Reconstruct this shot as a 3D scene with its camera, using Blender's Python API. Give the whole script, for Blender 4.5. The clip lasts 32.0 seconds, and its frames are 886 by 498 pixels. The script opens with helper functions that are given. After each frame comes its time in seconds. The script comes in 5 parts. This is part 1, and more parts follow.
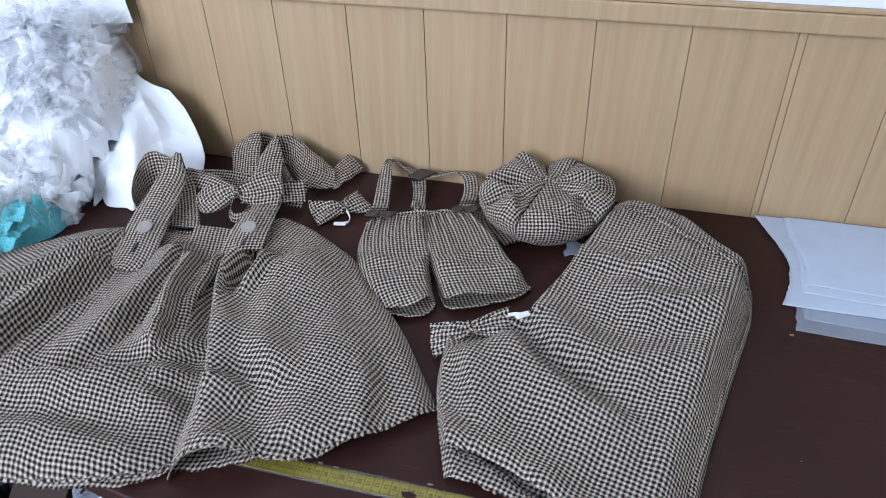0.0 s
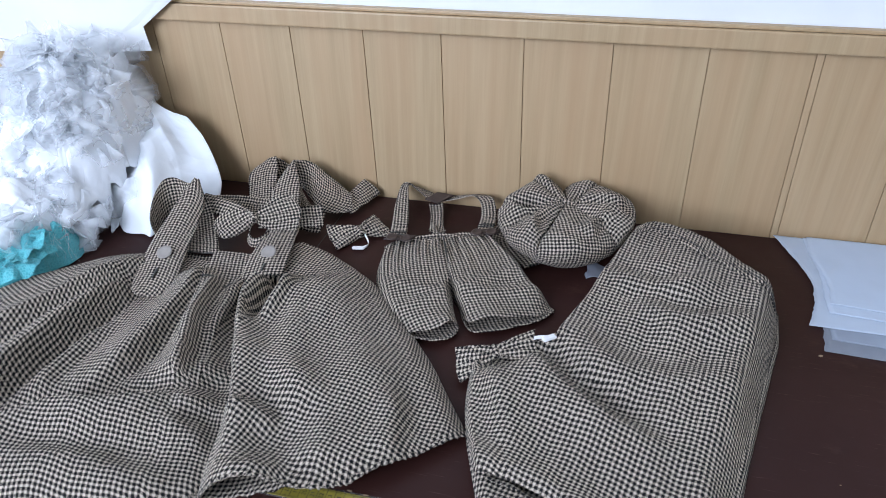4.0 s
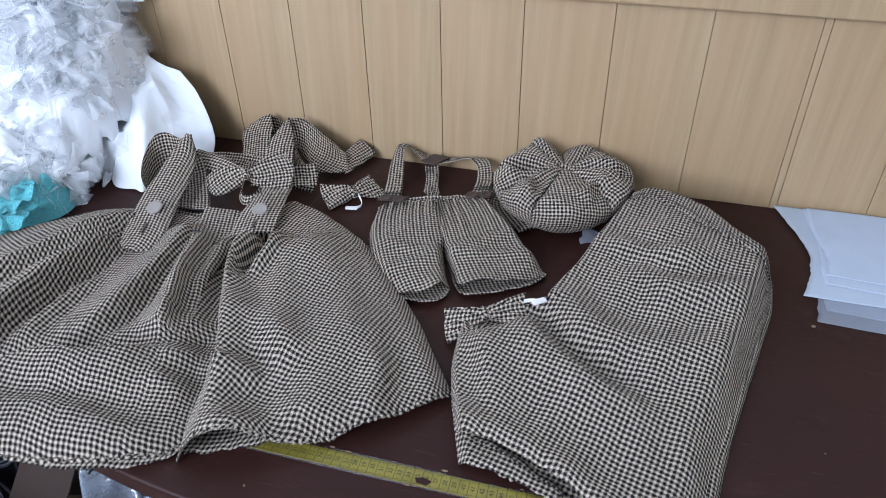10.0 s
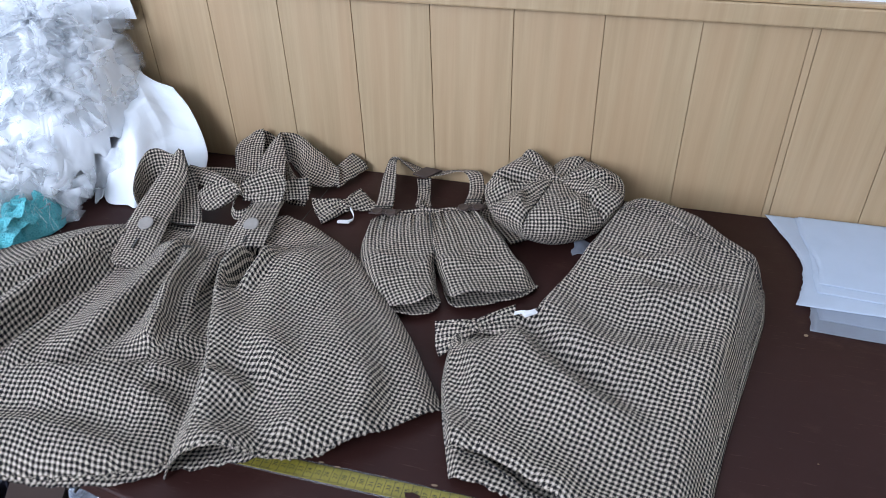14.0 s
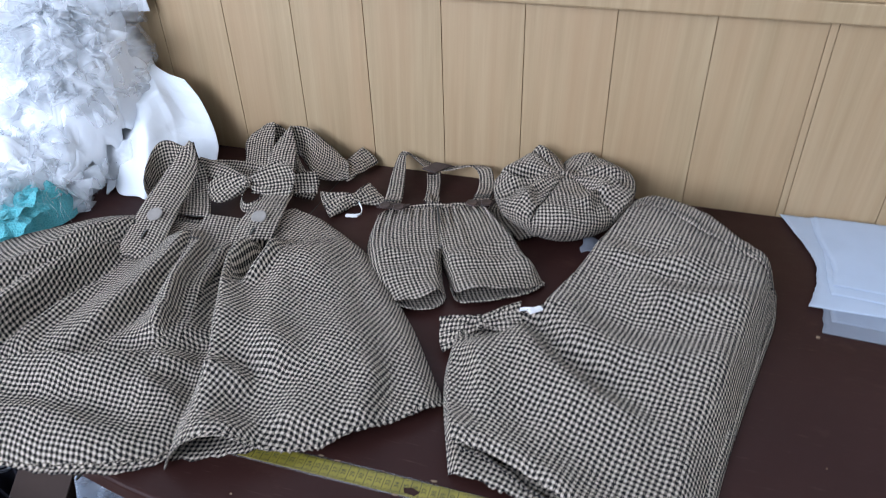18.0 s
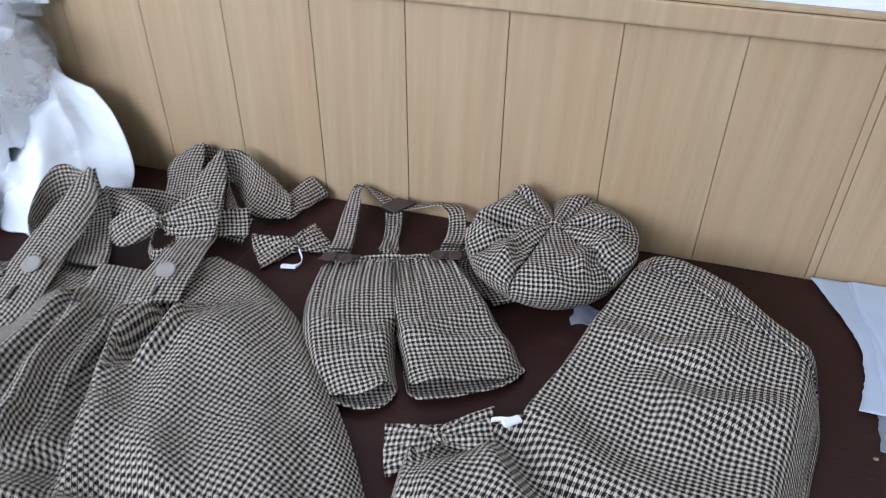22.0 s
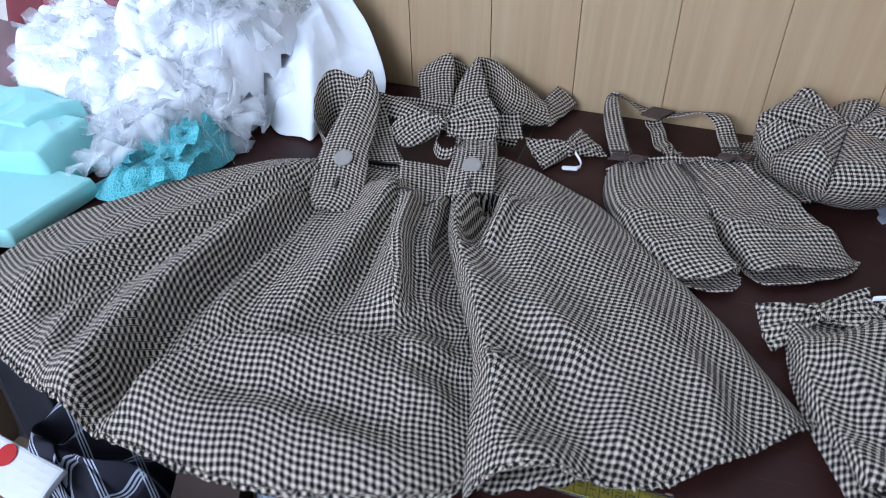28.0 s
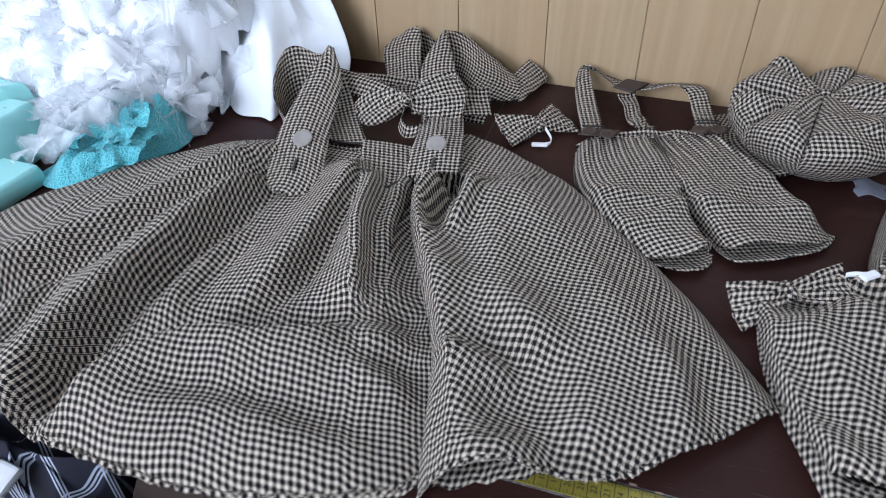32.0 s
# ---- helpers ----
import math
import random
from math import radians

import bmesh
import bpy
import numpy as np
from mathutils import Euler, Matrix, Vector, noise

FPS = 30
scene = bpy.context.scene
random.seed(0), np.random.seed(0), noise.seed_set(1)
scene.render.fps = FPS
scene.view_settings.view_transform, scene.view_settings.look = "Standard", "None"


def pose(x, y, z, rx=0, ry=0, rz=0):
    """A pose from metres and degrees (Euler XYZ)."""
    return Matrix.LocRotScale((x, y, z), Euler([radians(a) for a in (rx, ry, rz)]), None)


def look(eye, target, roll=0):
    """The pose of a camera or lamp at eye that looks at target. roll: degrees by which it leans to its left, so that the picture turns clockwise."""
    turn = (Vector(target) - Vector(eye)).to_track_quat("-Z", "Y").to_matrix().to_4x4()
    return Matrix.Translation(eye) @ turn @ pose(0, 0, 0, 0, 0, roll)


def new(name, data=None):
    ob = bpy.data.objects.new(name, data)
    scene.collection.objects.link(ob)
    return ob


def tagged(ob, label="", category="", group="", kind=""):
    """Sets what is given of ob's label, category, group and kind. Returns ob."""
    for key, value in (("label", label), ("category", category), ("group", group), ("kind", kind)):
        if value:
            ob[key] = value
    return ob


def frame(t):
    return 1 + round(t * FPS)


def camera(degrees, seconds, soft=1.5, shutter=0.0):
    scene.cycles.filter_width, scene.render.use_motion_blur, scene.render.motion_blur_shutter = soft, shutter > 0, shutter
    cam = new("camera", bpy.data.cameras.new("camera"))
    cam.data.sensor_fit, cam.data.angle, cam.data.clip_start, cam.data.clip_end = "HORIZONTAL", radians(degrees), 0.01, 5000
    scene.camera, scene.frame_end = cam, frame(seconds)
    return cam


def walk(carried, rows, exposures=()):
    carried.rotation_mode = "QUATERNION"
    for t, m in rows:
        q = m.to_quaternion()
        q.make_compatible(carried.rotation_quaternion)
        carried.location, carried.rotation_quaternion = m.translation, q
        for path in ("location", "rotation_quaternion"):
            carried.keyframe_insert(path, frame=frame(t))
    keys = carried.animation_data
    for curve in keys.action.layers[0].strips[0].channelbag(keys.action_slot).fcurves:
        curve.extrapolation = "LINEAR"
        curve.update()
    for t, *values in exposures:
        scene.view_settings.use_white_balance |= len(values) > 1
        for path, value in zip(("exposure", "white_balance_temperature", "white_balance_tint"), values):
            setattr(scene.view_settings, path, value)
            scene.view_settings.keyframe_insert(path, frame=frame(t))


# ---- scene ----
cam = camera(68.8, 32.0, soft=0.7, shutter=0.6)
PATH = [
    (0, (0.123, 0.084, 1.361), (-0.261, 1.696, 0.24), 0.2),
    (0.5, (0.119, 0.078, 1.355), (-0.277, 1.706, 0.264), -0.5),
    (1, (0.119, 0.075, 1.357), (-0.297, 1.702, 0.271), -0.8),
    (1.5, (0.117, 0.075, 1.354), (-0.285, 1.701, 0.262), -0.1),
    (2, (0.118, 0.075, 1.351), (-0.283, 1.697, 0.251), -0.3),
    (2.5, (0.112, 0.077, 1.35), (-0.278, 1.715, 0.272), 0.2),
    (3, (0.102, 0.08, 1.354), (-0.294, 1.717, 0.275), -0.6),
    (3.5, (0.091, 0.078, 1.357), (-0.304, 1.729, 0.299), -0.3),
    (5.5, (0.097, 0.089, 1.35), (-0.314, 1.737, 0.295), -0.9),
    (6, (0.093, 0.075, 1.347), (-0.323, 1.723, 0.292), 0.0),
    (6.5, (0.097, 0.08, 1.349), (-0.311, 1.695, 0.243), 0.1),
    (7, (0.1, 0.081, 1.35), (-0.333, 1.686, 0.238), -0.7),
    (7.5, (0.105, 0.079, 1.346), (-0.305, 1.7, 0.249), -0.0),
    (8, (0.102, 0.08, 1.344), (-0.29, 1.699, 0.236), 1.4),
    (8.5, (0.102, 0.078, 1.34), (-0.286, 1.698, 0.233), 1.0),
    (9, (0.103, 0.081, 1.34), (-0.287, 1.691, 0.218), 1.3),
    (9.5, (0.105, 0.086, 1.337), (-0.281, 1.685, 0.2), 1.2),
    (10, (0.107, 0.087, 1.339), (-0.287, 1.686, 0.204), 0.8),
    (10.5, (0.102, 0.085, 1.339), (-0.295, 1.688, 0.211), 1.1),
    (11, (0.111, 0.085, 1.34), (-0.312, 1.673, 0.201), 0.0),
    (11.5, (0.115, 0.081, 1.342), (-0.294, 1.696, 0.235), 0.6),
    (12, (0.113, 0.074, 1.338), (-0.278, 1.697, 0.236), 0.6),
    (12.5, (0.116, 0.07, 1.339), (-0.268, 1.699, 0.245), 0.9),
    (13, (0.122, 0.077, 1.34), (-0.256, 1.698, 0.232), 0.2),
    (13.5, (0.118, 0.082, 1.339), (-0.26, 1.709, 0.24), 0.3),
    (14, (0.12, 0.091, 1.338), (-0.28, 1.712, 0.236), 0.2),
    (14.5, (0.109, 0.107, 1.345), (-0.249, 1.721, 0.218), 0.8),
    (16.5, (0.088, 0.098, 1.316), (-0.254, 1.689, 0.153), -0.4),
    (17, (0.092, 0.096, 1.319), (-0.264, 1.694, 0.17), -0.2),
    (17.5, (0.106, 0.089, 1.323), (-0.295, 1.686, 0.187), -0.4),
    (18, (0.132, 0.098, 1.332), (-0.313, 1.701, 0.223), 0.1),
    (18.5, (0.14, 0.101, 1.332), (-0.337, 1.739, 0.288), 2.2),
    (19, (0.112, 0.129, 1.324), (-0.338, 1.771, 0.275), 1.6),
    (19.5, (0.042, 0.217, 1.314), (-0.341, 1.899, 0.303), -0.5),
    (20, (0.014, 0.264, 1.299), (-0.263, 1.965, 0.285), -1.4),
    (20.5, (0.042, 0.288, 1.295), (-0.263, 1.958, 0.237), -1.5),
    (21, (0.102, 0.302, 1.285), (-0.303, 1.877, 0.121), 1.7),
    (21.5, (0.122, 0.308, 1.285), (-0.324, 1.857, 0.101), 4.3),
    (22, (0.101, 0.324, 1.288), (-0.288, 1.942, 0.177), 2.6),
    (22.5, (0.085, 0.347, 1.282), (-0.22, 1.968, 0.152), 1.9),
    (23, (0.083, 0.368, 1.28), (-0.204, 2.003, 0.165), 1.8),
    (23.5, (0.078, 0.381, 1.275), (-0.193, 2.038, 0.189), 2.3),
    (24, (0.076, 0.367, 1.28), (-0.27, 2.012, 0.196), 1.5),
    (24.5, (0.068, 0.304, 1.277), (-0.552, 1.851, 0.171), 0.9),
    (25, (0.062, 0.253, 1.262), (-0.725, 1.665, 0.083), 0.4),
    (25.5, (0.071, 0.217, 1.266), (-0.749, 1.528, -0.003), -0.2),
    (26, (-0.052, 0.213, 1.249), (-0.725, 1.675, 0.061), -0.3),
    (26.5, (-0.171, 0.202, 1.23), (-0.726, 1.716, 0.047), -1.2),
    (28.5, (-0.203, 0.172, 1.214), (-0.691, 1.679, -0.007), 0.8),
    (29, (-0.192, 0.172, 1.213), (-0.71, 1.656, -0.024), -0.2),
    (29.5, (-0.182, 0.185, 1.208), (-0.664, 1.673, -0.038), 0.0),
    (30, (-0.18, 0.192, 1.207), (-0.649, 1.67, -0.056), 0.6),
    (30.5, (-0.185, 0.201, 1.208), (-0.654, 1.675, -0.061), 0.4),
    (31, (-0.183, 0.207, 1.205), (-0.648, 1.693, -0.051), 0.1),
    (31.5, (-0.184, 0.208, 1.203), (-0.648, 1.683, -0.065), 0.5),
    (32, (-0.181, 0.208, 1.202), (-0.632, 1.693, -0.059), 0.2),
]
walk(cam, [(t, look(eye, target, roll)) for t, eye, target, roll in PATH],
     [(0.0, 0.02, 6120, 10), (3.5, 0.0, 6120, 10), (5.5, -0.04, 6120, 10), (7.0, -0.04, 6120, 10), (10.0, 0.02, 6120, 10), (14.5, 0.02, 6120, 10), (18.5, 0.03, 6100, 10), (20.0, -0.06, 6100, 10),
      (21.0, 0.05, 6080, 10), (24.0, 0.03, 6080, 10), (25.0, -0.02, 5750, 10), (26.0, -0.04, 5650, 10), (28.5, -0.14, 5850, 10), (30.0, -0.11, 6080, 10), (32.0, -0.06, 6150, 10)])

# ---- light ----
TABLE = 0.75
WALL = 1.203

world = bpy.data.worlds.new("sky")
scene.world = world
world.use_nodes = True
wn = world.node_tree.nodes
sky = wn.new("ShaderNodeTexSky")
sky.sky_type, sky.sun_disc, sky.sun_elevation, sky.sun_rotation = "NISHITA", False, radians(38), radians(-80)
wn["Background"].inputs[1].default_value = 0.12
world.node_tree.links.new(sky.outputs[0], wn["Background"].inputs[0])


def window_light(name, eye, target, sx, sy, power, colour):
    lamp = bpy.data.lights.new(name, "AREA")
    lamp.shape, lamp.size, lamp.size_y, lamp.energy, lamp.color = "RECTANGLE", sx, sy, power, colour
    ob = new(name, lamp)
    ob.matrix_world = look(eye, target)
    return ob


window_light("window_light", (-4.48, -1.20, 2.20), (-0.4, 0.85, 0.85), 2.2, 1.6, 46, (0.738, 0.815, 1.0))
window_light("window_light_back", (-1.5, -2.26, 2.20), (-0.5, 0.9, 0.85), 1.96, 1.5, 154, (0.76, 0.825, 1.0))
scene.view_settings.exposure = 0.0


# ---- materials ----
class Nodes:
    """A small builder for one node material."""

    def __init__(self, name):
        self.mat = bpy.data.materials.new(name)
        self.mat.use_nodes = True
        self.tree = self.mat.node_tree
        self.bsdf = self.tree.nodes["Principled BSDF"]
        self.out = self.tree.nodes["Material Output"]

    def put(self, socket, value):
        if isinstance(value, bpy.types.NodeSocket):
            self.tree.links.new(value, socket)
        elif isinstance(value, (tuple, list)):
            socket.default_value = (*value, 1.0) if len(value) == 3 and socket.type == "RGBA" else value
        else:
            socket.default_value = value

    def math(self, op, a, b=0.0, c=0.0):
        n = self.tree.nodes.new("ShaderNodeMath")
        n.operation = op
        for k, v in enumerate((a, b, c)):
            self.put(n.inputs[k], v)
        return n.outputs[0]

    def coord(self, kind="Object"):
        return self.tree.nodes.new("ShaderNodeTexCoord").outputs[kind]

    def mapped(self, vec, scale=(1, 1, 1), rot=(0, 0, 0)):
        n = self.tree.nodes.new("ShaderNodeMapping")
        self.put(n.inputs["Vector"], vec)
        n.inputs["Scale"].default_value, n.inputs["Rotation"].default_value = scale, rot
        return n.outputs[0]

    def noise(self, vec, scale, detail=4.0, rough=0.55):
        n = self.tree.nodes.new("ShaderNodeTexNoise")
        self.put(n.inputs["Vector"], vec)
        n.inputs["Scale"].default_value, n.inputs["Detail"].default_value, n.inputs["Roughness"].default_value = scale, detail, rough
        return n.outputs["Fac"]

    def mix(self, fac, a, b):
        n = self.tree.nodes.new("ShaderNodeMix")
        n.data_type = "RGBA"
        self.put(n.inputs[0], fac), self.put(n.inputs[6], a), self.put(n.inputs[7], b)
        return n.outputs[2]

    def ramp(self, fac, lo, hi):
        n = self.tree.nodes.new("ShaderNodeMapRange")
        self.put(n.inputs[0], fac)
        n.inputs[1].default_value, n.inputs[2].default_value = lo, hi
        return n.outputs[0]

    def bump(self, height, strength, distance=0.001):
        n = self.tree.nodes.new("ShaderNodeBump")
        n.inputs["Strength"].default_value, n.inputs["Distance"].default_value = strength, distance
        self.put(n.inputs["Height"], height)
        self.put(self.bsdf.inputs["Normal"], n.outputs[0])

    def done(self, colour=None, rough=None, metal=0.0, **more):
        if colour is not None:
            self.put(self.bsdf.inputs["Base Color"], colour)
        if rough is not None:
            self.put(self.bsdf.inputs["Roughness"], rough)
        self.bsdf.inputs["Metallic"].default_value = metal
        for k, v in more.items():
            self.put(self.bsdf.inputs[k.replace("_", " ")], v)
        return self.mat


def houndstooth(name, light, dark, period=0.0060):
    """A woven 2/2 twill of eight dark and eight light threads each way."""
    m = Nodes(name)
    uv = m.coord("UV")
    sep = m.tree.nodes.new("ShaderNodeSeparateXYZ")
    m.put(sep.inputs[0], uv)
    th = 16.0 / period
    x = m.math("FLOOR", m.math("MULTIPLY", sep.outputs[0], th))
    y = m.math("FLOOR", m.math("MULTIPLY", sep.outputs[1], th))
    warp = m.math("LESS_THAN", m.math("FLOORED_MODULO", x, 16.0), 8.5)
    weft = m.math("LESS_THAN", m.math("FLOORED_MODULO", y, 16.0), 8.5)
    both = m.math("MULTIPLY", warp, weft)
    one = m.math("ABSOLUTE", m.math("SUBTRACT", warp, weft))
    slant = m.math("MULTIPLY", m.math("ADD", sep.outputs[0], sep.outputs[1]), th)
    twill = m.math("LESS_THAN", m.math("FLOORED_MODULO", slant, 4.0), 2.55)
    fac = m.math("ADD", both, m.math("MULTIPLY", one, twill))
    fuzz = m.noise(uv, 1400.0, 2.0)
    tone = m.noise(uv, 9.0, 3.0)
    lightc = m.mix(m.ramp(tone, 0.3, 0.7), light, tuple(c * 0.84 for c in light))
    lightc = m.mix(m.ramp(fuzz, 0.35, 0.8), lightc, tuple(c * 0.7 for c in light))
    darkc = m.mix(m.ramp(fuzz, 0.4, 0.8), dark, tuple(c * 2.2 for c in dark))
    m.bump(m.math("ADD", fuzz, m.math("MULTIPLY", fac, 0.4)), 0.35, 0.0006)
    return m.done(m.mix(fac, lightc, darkc), 0.9, Sheen_Weight=0.03, Sheen_Roughness=0.5, Specular_IOR_Level=0.1)


def plain_cloth(name, a, b, rough=0.85, size=14.0, weave=700.0, sheen=0.1, strength=0.3):
    m = Nodes(name)
    c = m.coord("Object")
    m.bump(m.noise(c, weave, 2.0), strength, 0.0005)
    return m.done(m.mix(m.ramp(m.noise(c, size), 0.3, 0.7), a, b), rough, Sheen_Weight=sheen)


def sheer(name, colour, veil, size=60.0, through_it=0.5):
    """Net or thin film: partly see-through, partly scattering."""
    m = Nodes(name)
    t = m.tree
    c = m.coord("Object")
    n = m.noise(c, size, 3.0)
    shade = m.mix(n, colour, tuple(v * 0.9 for v in colour))
    diffuse, trans, clear = t.nodes.new("ShaderNodeBsdfDiffuse"), t.nodes.new("ShaderNodeBsdfTranslucent"), t.nodes.new("ShaderNodeBsdfTransparent")
    m.put(diffuse.inputs[0], shade), m.put(trans.inputs[0], shade)
    body, veiled = t.nodes.new("ShaderNodeMixShader"), t.nodes.new("ShaderNodeMixShader")
    body.inputs[0].default_value = through_it
    m.put(body.inputs[1], diffuse.outputs[0]), m.put(body.inputs[2], trans.outputs[0])
    m.put(veiled.inputs[0], m.math("ADD", veil - 0.12, m.math("MULTIPLY", n, 0.24)))
    m.put(veiled.inputs[1], clear.outputs[0]), m.put(veiled.inputs[2], body.outputs[0])
    m.put(m.out.inputs[0], veiled.outputs[0])
    return m.mat


def netting(name, colour, veil):
    """Soft net in fine strands, dense where it is gathered and frayed thin towards its free edge."""
    m = Nodes(name)
    t = m.tree
    uv = m.coord("UV")
    strand = m.noise(m.mapped(uv, (170, 2.5, 1)), 1.0, 3.0)
    cloud = m.noise(m.coord("Object"), 55.0, 3.0)
    sep = t.nodes.new("ShaderNodeSeparateXYZ")
    m.put(sep.inputs[0], uv)
    dense = m.math("ADD", 0.22, m.math("MULTIPLY", m.ramp(sep.outputs[1], 1.0, 0.35), 0.78))
    cover = m.math("MULTIPLY", m.math("MULTIPLY", dense, veil), m.math("ADD", 0.5, m.math("ADD", m.math("MULTIPLY", strand, 0.5), m.math("MULTIPLY", cloud, 0.5))))
    diffuse, trans, clear = t.nodes.new("ShaderNodeBsdfDiffuse"), t.nodes.new("ShaderNodeBsdfTranslucent"), t.nodes.new("ShaderNodeBsdfTransparent")
    m.put(diffuse.inputs[0], colour), m.put(trans.inputs[0], colour)
    body, veiled = t.nodes.new("ShaderNodeMixShader"), t.nodes.new("ShaderNodeMixShader")
    body.inputs[0].default_value = 0.45
    m.put(body.inputs[1], diffuse.outputs[0]), m.put(body.inputs[2], trans.outputs[0])
    m.put(veiled.inputs[0], cover), m.put(veiled.inputs[1], clear.outputs[0]), m.put(veiled.inputs[2], body.outputs[0])
    m.put(m.out.inputs[0], veiled.outputs[0])
    return m.mat


def panel_wood(name):
    m = Nodes(name)
    c = m.coord("Object")
    info = m.tree.nodes.new("ShaderNodeObjectInfo").outputs["Random"]
    shift = m.tree.nodes.new("ShaderNodeVectorMath")
    m.put(shift.inputs[0], c)
    comb = m.tree.nodes.new("ShaderNodeCombineXYZ")
    m.put(comb.inputs[0], m.math("MULTIPLY", info, 37.0)), m.put(comb.inputs[2], m.math("MULTIPLY", info, 11.0))
    m.put(shift.inputs[1], comb.outputs[0])
    v = shift.outputs[0]
    grain = m.noise(m.mapped(v, (70, 70, 2.2)), 1.0, 5.0, 0.6)
    fine = m.noise(m.mapped(v, (420, 420, 9.0)), 1.0, 3.0, 0.6)
    broad = m.noise(m.mapped(v, (16, 16, 1.1)), 1.0, 2.0)
    col = m.mix(m.ramp(grain, 0.32, 0.68), (0.462, 0.338, 0.192), (0.372, 0.260, 0.137))
    col = m.mix(m.math("MULTIPLY", m.ramp(fine, 0.5, 0.75), 0.2), col, (0.33, 0.21, 0.105))
    col = m.mix(m.math("MULTIPLY", m.ramp(broad, 0.4, 0.7), 0.62), col, (0.430, 0.281, 0.150))
    m.bump(fine, 0.12, 0.0006)
    return m.done(col, 0.48)


def lacquer(name):
    m = Nodes(name)
    c = m.coord("Object")
    broad, fine = m.noise(c, 5.0, 4.0), m.noise(m.mapped(c, (6, 90, 90)), 1.0, 4.0)
    scratch = m.noise(m.mapped(c, (30, 500, 30), (0, 0, 0.5)), 1.0, 2.0)
    col = m.mix(m.ramp(broad, 0.3, 0.7), (0.029, 0.0108, 0.0088), (0.039, 0.0152, 0.0122))
    col = m.mix(m.math("MULTIPLY", m.ramp(fine, 0.45, 0.8), 0.4), col, (0.031, 0.012, 0.0098))
    col = m.mix(m.math("MULTIPLY", m.ramp(scratch, 0.66, 0.8), 0.30), col, (0.17, 0.10, 0.075))
    worn = m.noise(m.mapped(c, (9, 16, 9), (0, 0, 0.4)), 1.0, 6.0, 0.7)
    col = m.mix(m.math("MULTIPLY", m.ramp(worn, 0.60, 0.76), 0.35), col, (0.10, 0.052, 0.038))
    m.bump(m.noise(c, 60.0, 3.0), 0.05, 0.001)
    return m.done(col, m.math("ADD", 0.36, m.math("MULTIPLY", m.noise(c, 30.0), 0.2)), Specular_IOR_Level=0.15)


CLOTH = houndstooth("houndstooth_wool", (0.645, 0.553, 0.440), (0.0072, 0.0068, 0.0072))
WOOD = panel_wood("light_wood_panel")
LACQUER = lacquer("dark_brown_lacquer")
PLASTER = plain_cloth("white_plaster", (0.80, 0.82, 0.82), (0.74, 0.76, 0.76), 0.9, 5.0, 160.0, 0.0, 0.15)
FLOOR = plain_cloth("grey_brown_linoleum", (0.16, 0.12, 0.09), (0.12, 0.09, 0.07), 0.6, 6.0, 60.0, 0.0, 0.1)
SATIN = plain_cloth("white_cotton", (0.87, 0.905, 0.93), (0.84, 0.88, 0.905), 0.7, 8.0, 600.0, 0.1, 0.15)
PAPER = plain_cloth("white_paper", (0.74, 0.75, 0.75), (0.70, 0.71, 0.72), 0.75, 8.0, 300.0, 0.0, 0.06)
MINT = plain_cloth("mint_satin", (0.30, 0.64, 0.605), (0.26, 0.59, 0.56), 0.5, 8.0, 500.0, 0.2, 0.1)
RED = plain_cloth("dull_red_cloth", (0.21, 0.032, 0.040), (0.15, 0.026, 0.032))
MAUVE = plain_cloth("mauve_cloth", (0.30, 0.19, 0.19), (0.20, 0.12, 0.13))
PINK = plain_cloth("pale_cream_cloth", (0.72, 0.68, 0.62), (0.66, 0.62, 0.56))
ROSE = plain_cloth("dusty_rose_cloth", (0.27, 0.080, 0.10), (0.22, 0.060, 0.08))
BONE = plain_cloth("pale_grey_plastic", (0.300, 0.272, 0.240), (0.255, 0.230, 0.200), 0.55, 90.0, 300.0, 0.0, 0.05)
BROWN = plain_cloth("dark_brown_plastic", (0.035, 0.022, 0.018), (0.055, 0.035, 0.03), 0.35, 90.0, 300.0, 0.0, 0.05)
TAB = plain_cloth("brown_leatherette", (0.045, 0.03, 0.026), (0.06, 0.042, 0.036), 0.6, 60.0, 400.0, 0.0, 0.2)
WHITE = plain_cloth("white_plastic", (0.85, 0.85, 0.85), (0.8, 0.8, 0.8), 0.4, 60.0, 300.0, 0.0, 0.03)
INK = plain_cloth("black_print", (0.015, 0.014, 0.012), (0.03, 0.028, 0.02), 0.7)
TAPE = plain_cloth("yellow_tape", (0.29, 0.24, 0.032), (0.20, 0.17, 0.024), 0.45, 60.0, 400.0, 0.0, 0.1)
CARD = plain_cloth("brown_cardboard", (0.26, 0.18, 0.11), (0.22, 0.15, 0.09), 0.85, 8.0, 80.0, 0.0, 0.15)
DARK_CARD = plain_cloth("dark_brown_cardboard", (0.052, 0.030, 0.020), (0.040, 0.023, 0.016), 0.8, 12.0, 90.0, 0.0, 0.15)
SCARLET = plain_cloth("red_print", (0.55, 0.03, 0.03), (0.48, 0.03, 0.03), 0.5)
LINING = plain_cloth("white_lining", (0.84, 0.86, 0.88), (0.80, 0.83, 0.86), 0.85, 20.0, 500.0, 0.1, 0.1)
TULLE = netting("white_tulle", (0.88, 0.90, 0.915), 1.15)
NET = netting("white_net_edge", (0.88, 0.90, 0.915), 0.66)
FILM = sheer("milky_film", (0.80, 0.89, 1.0), 0.74, 12.0, 0.25)
GLUE = sheer("glue_film", (0.80, 0.80, 0.76), 0.17, 40.0)
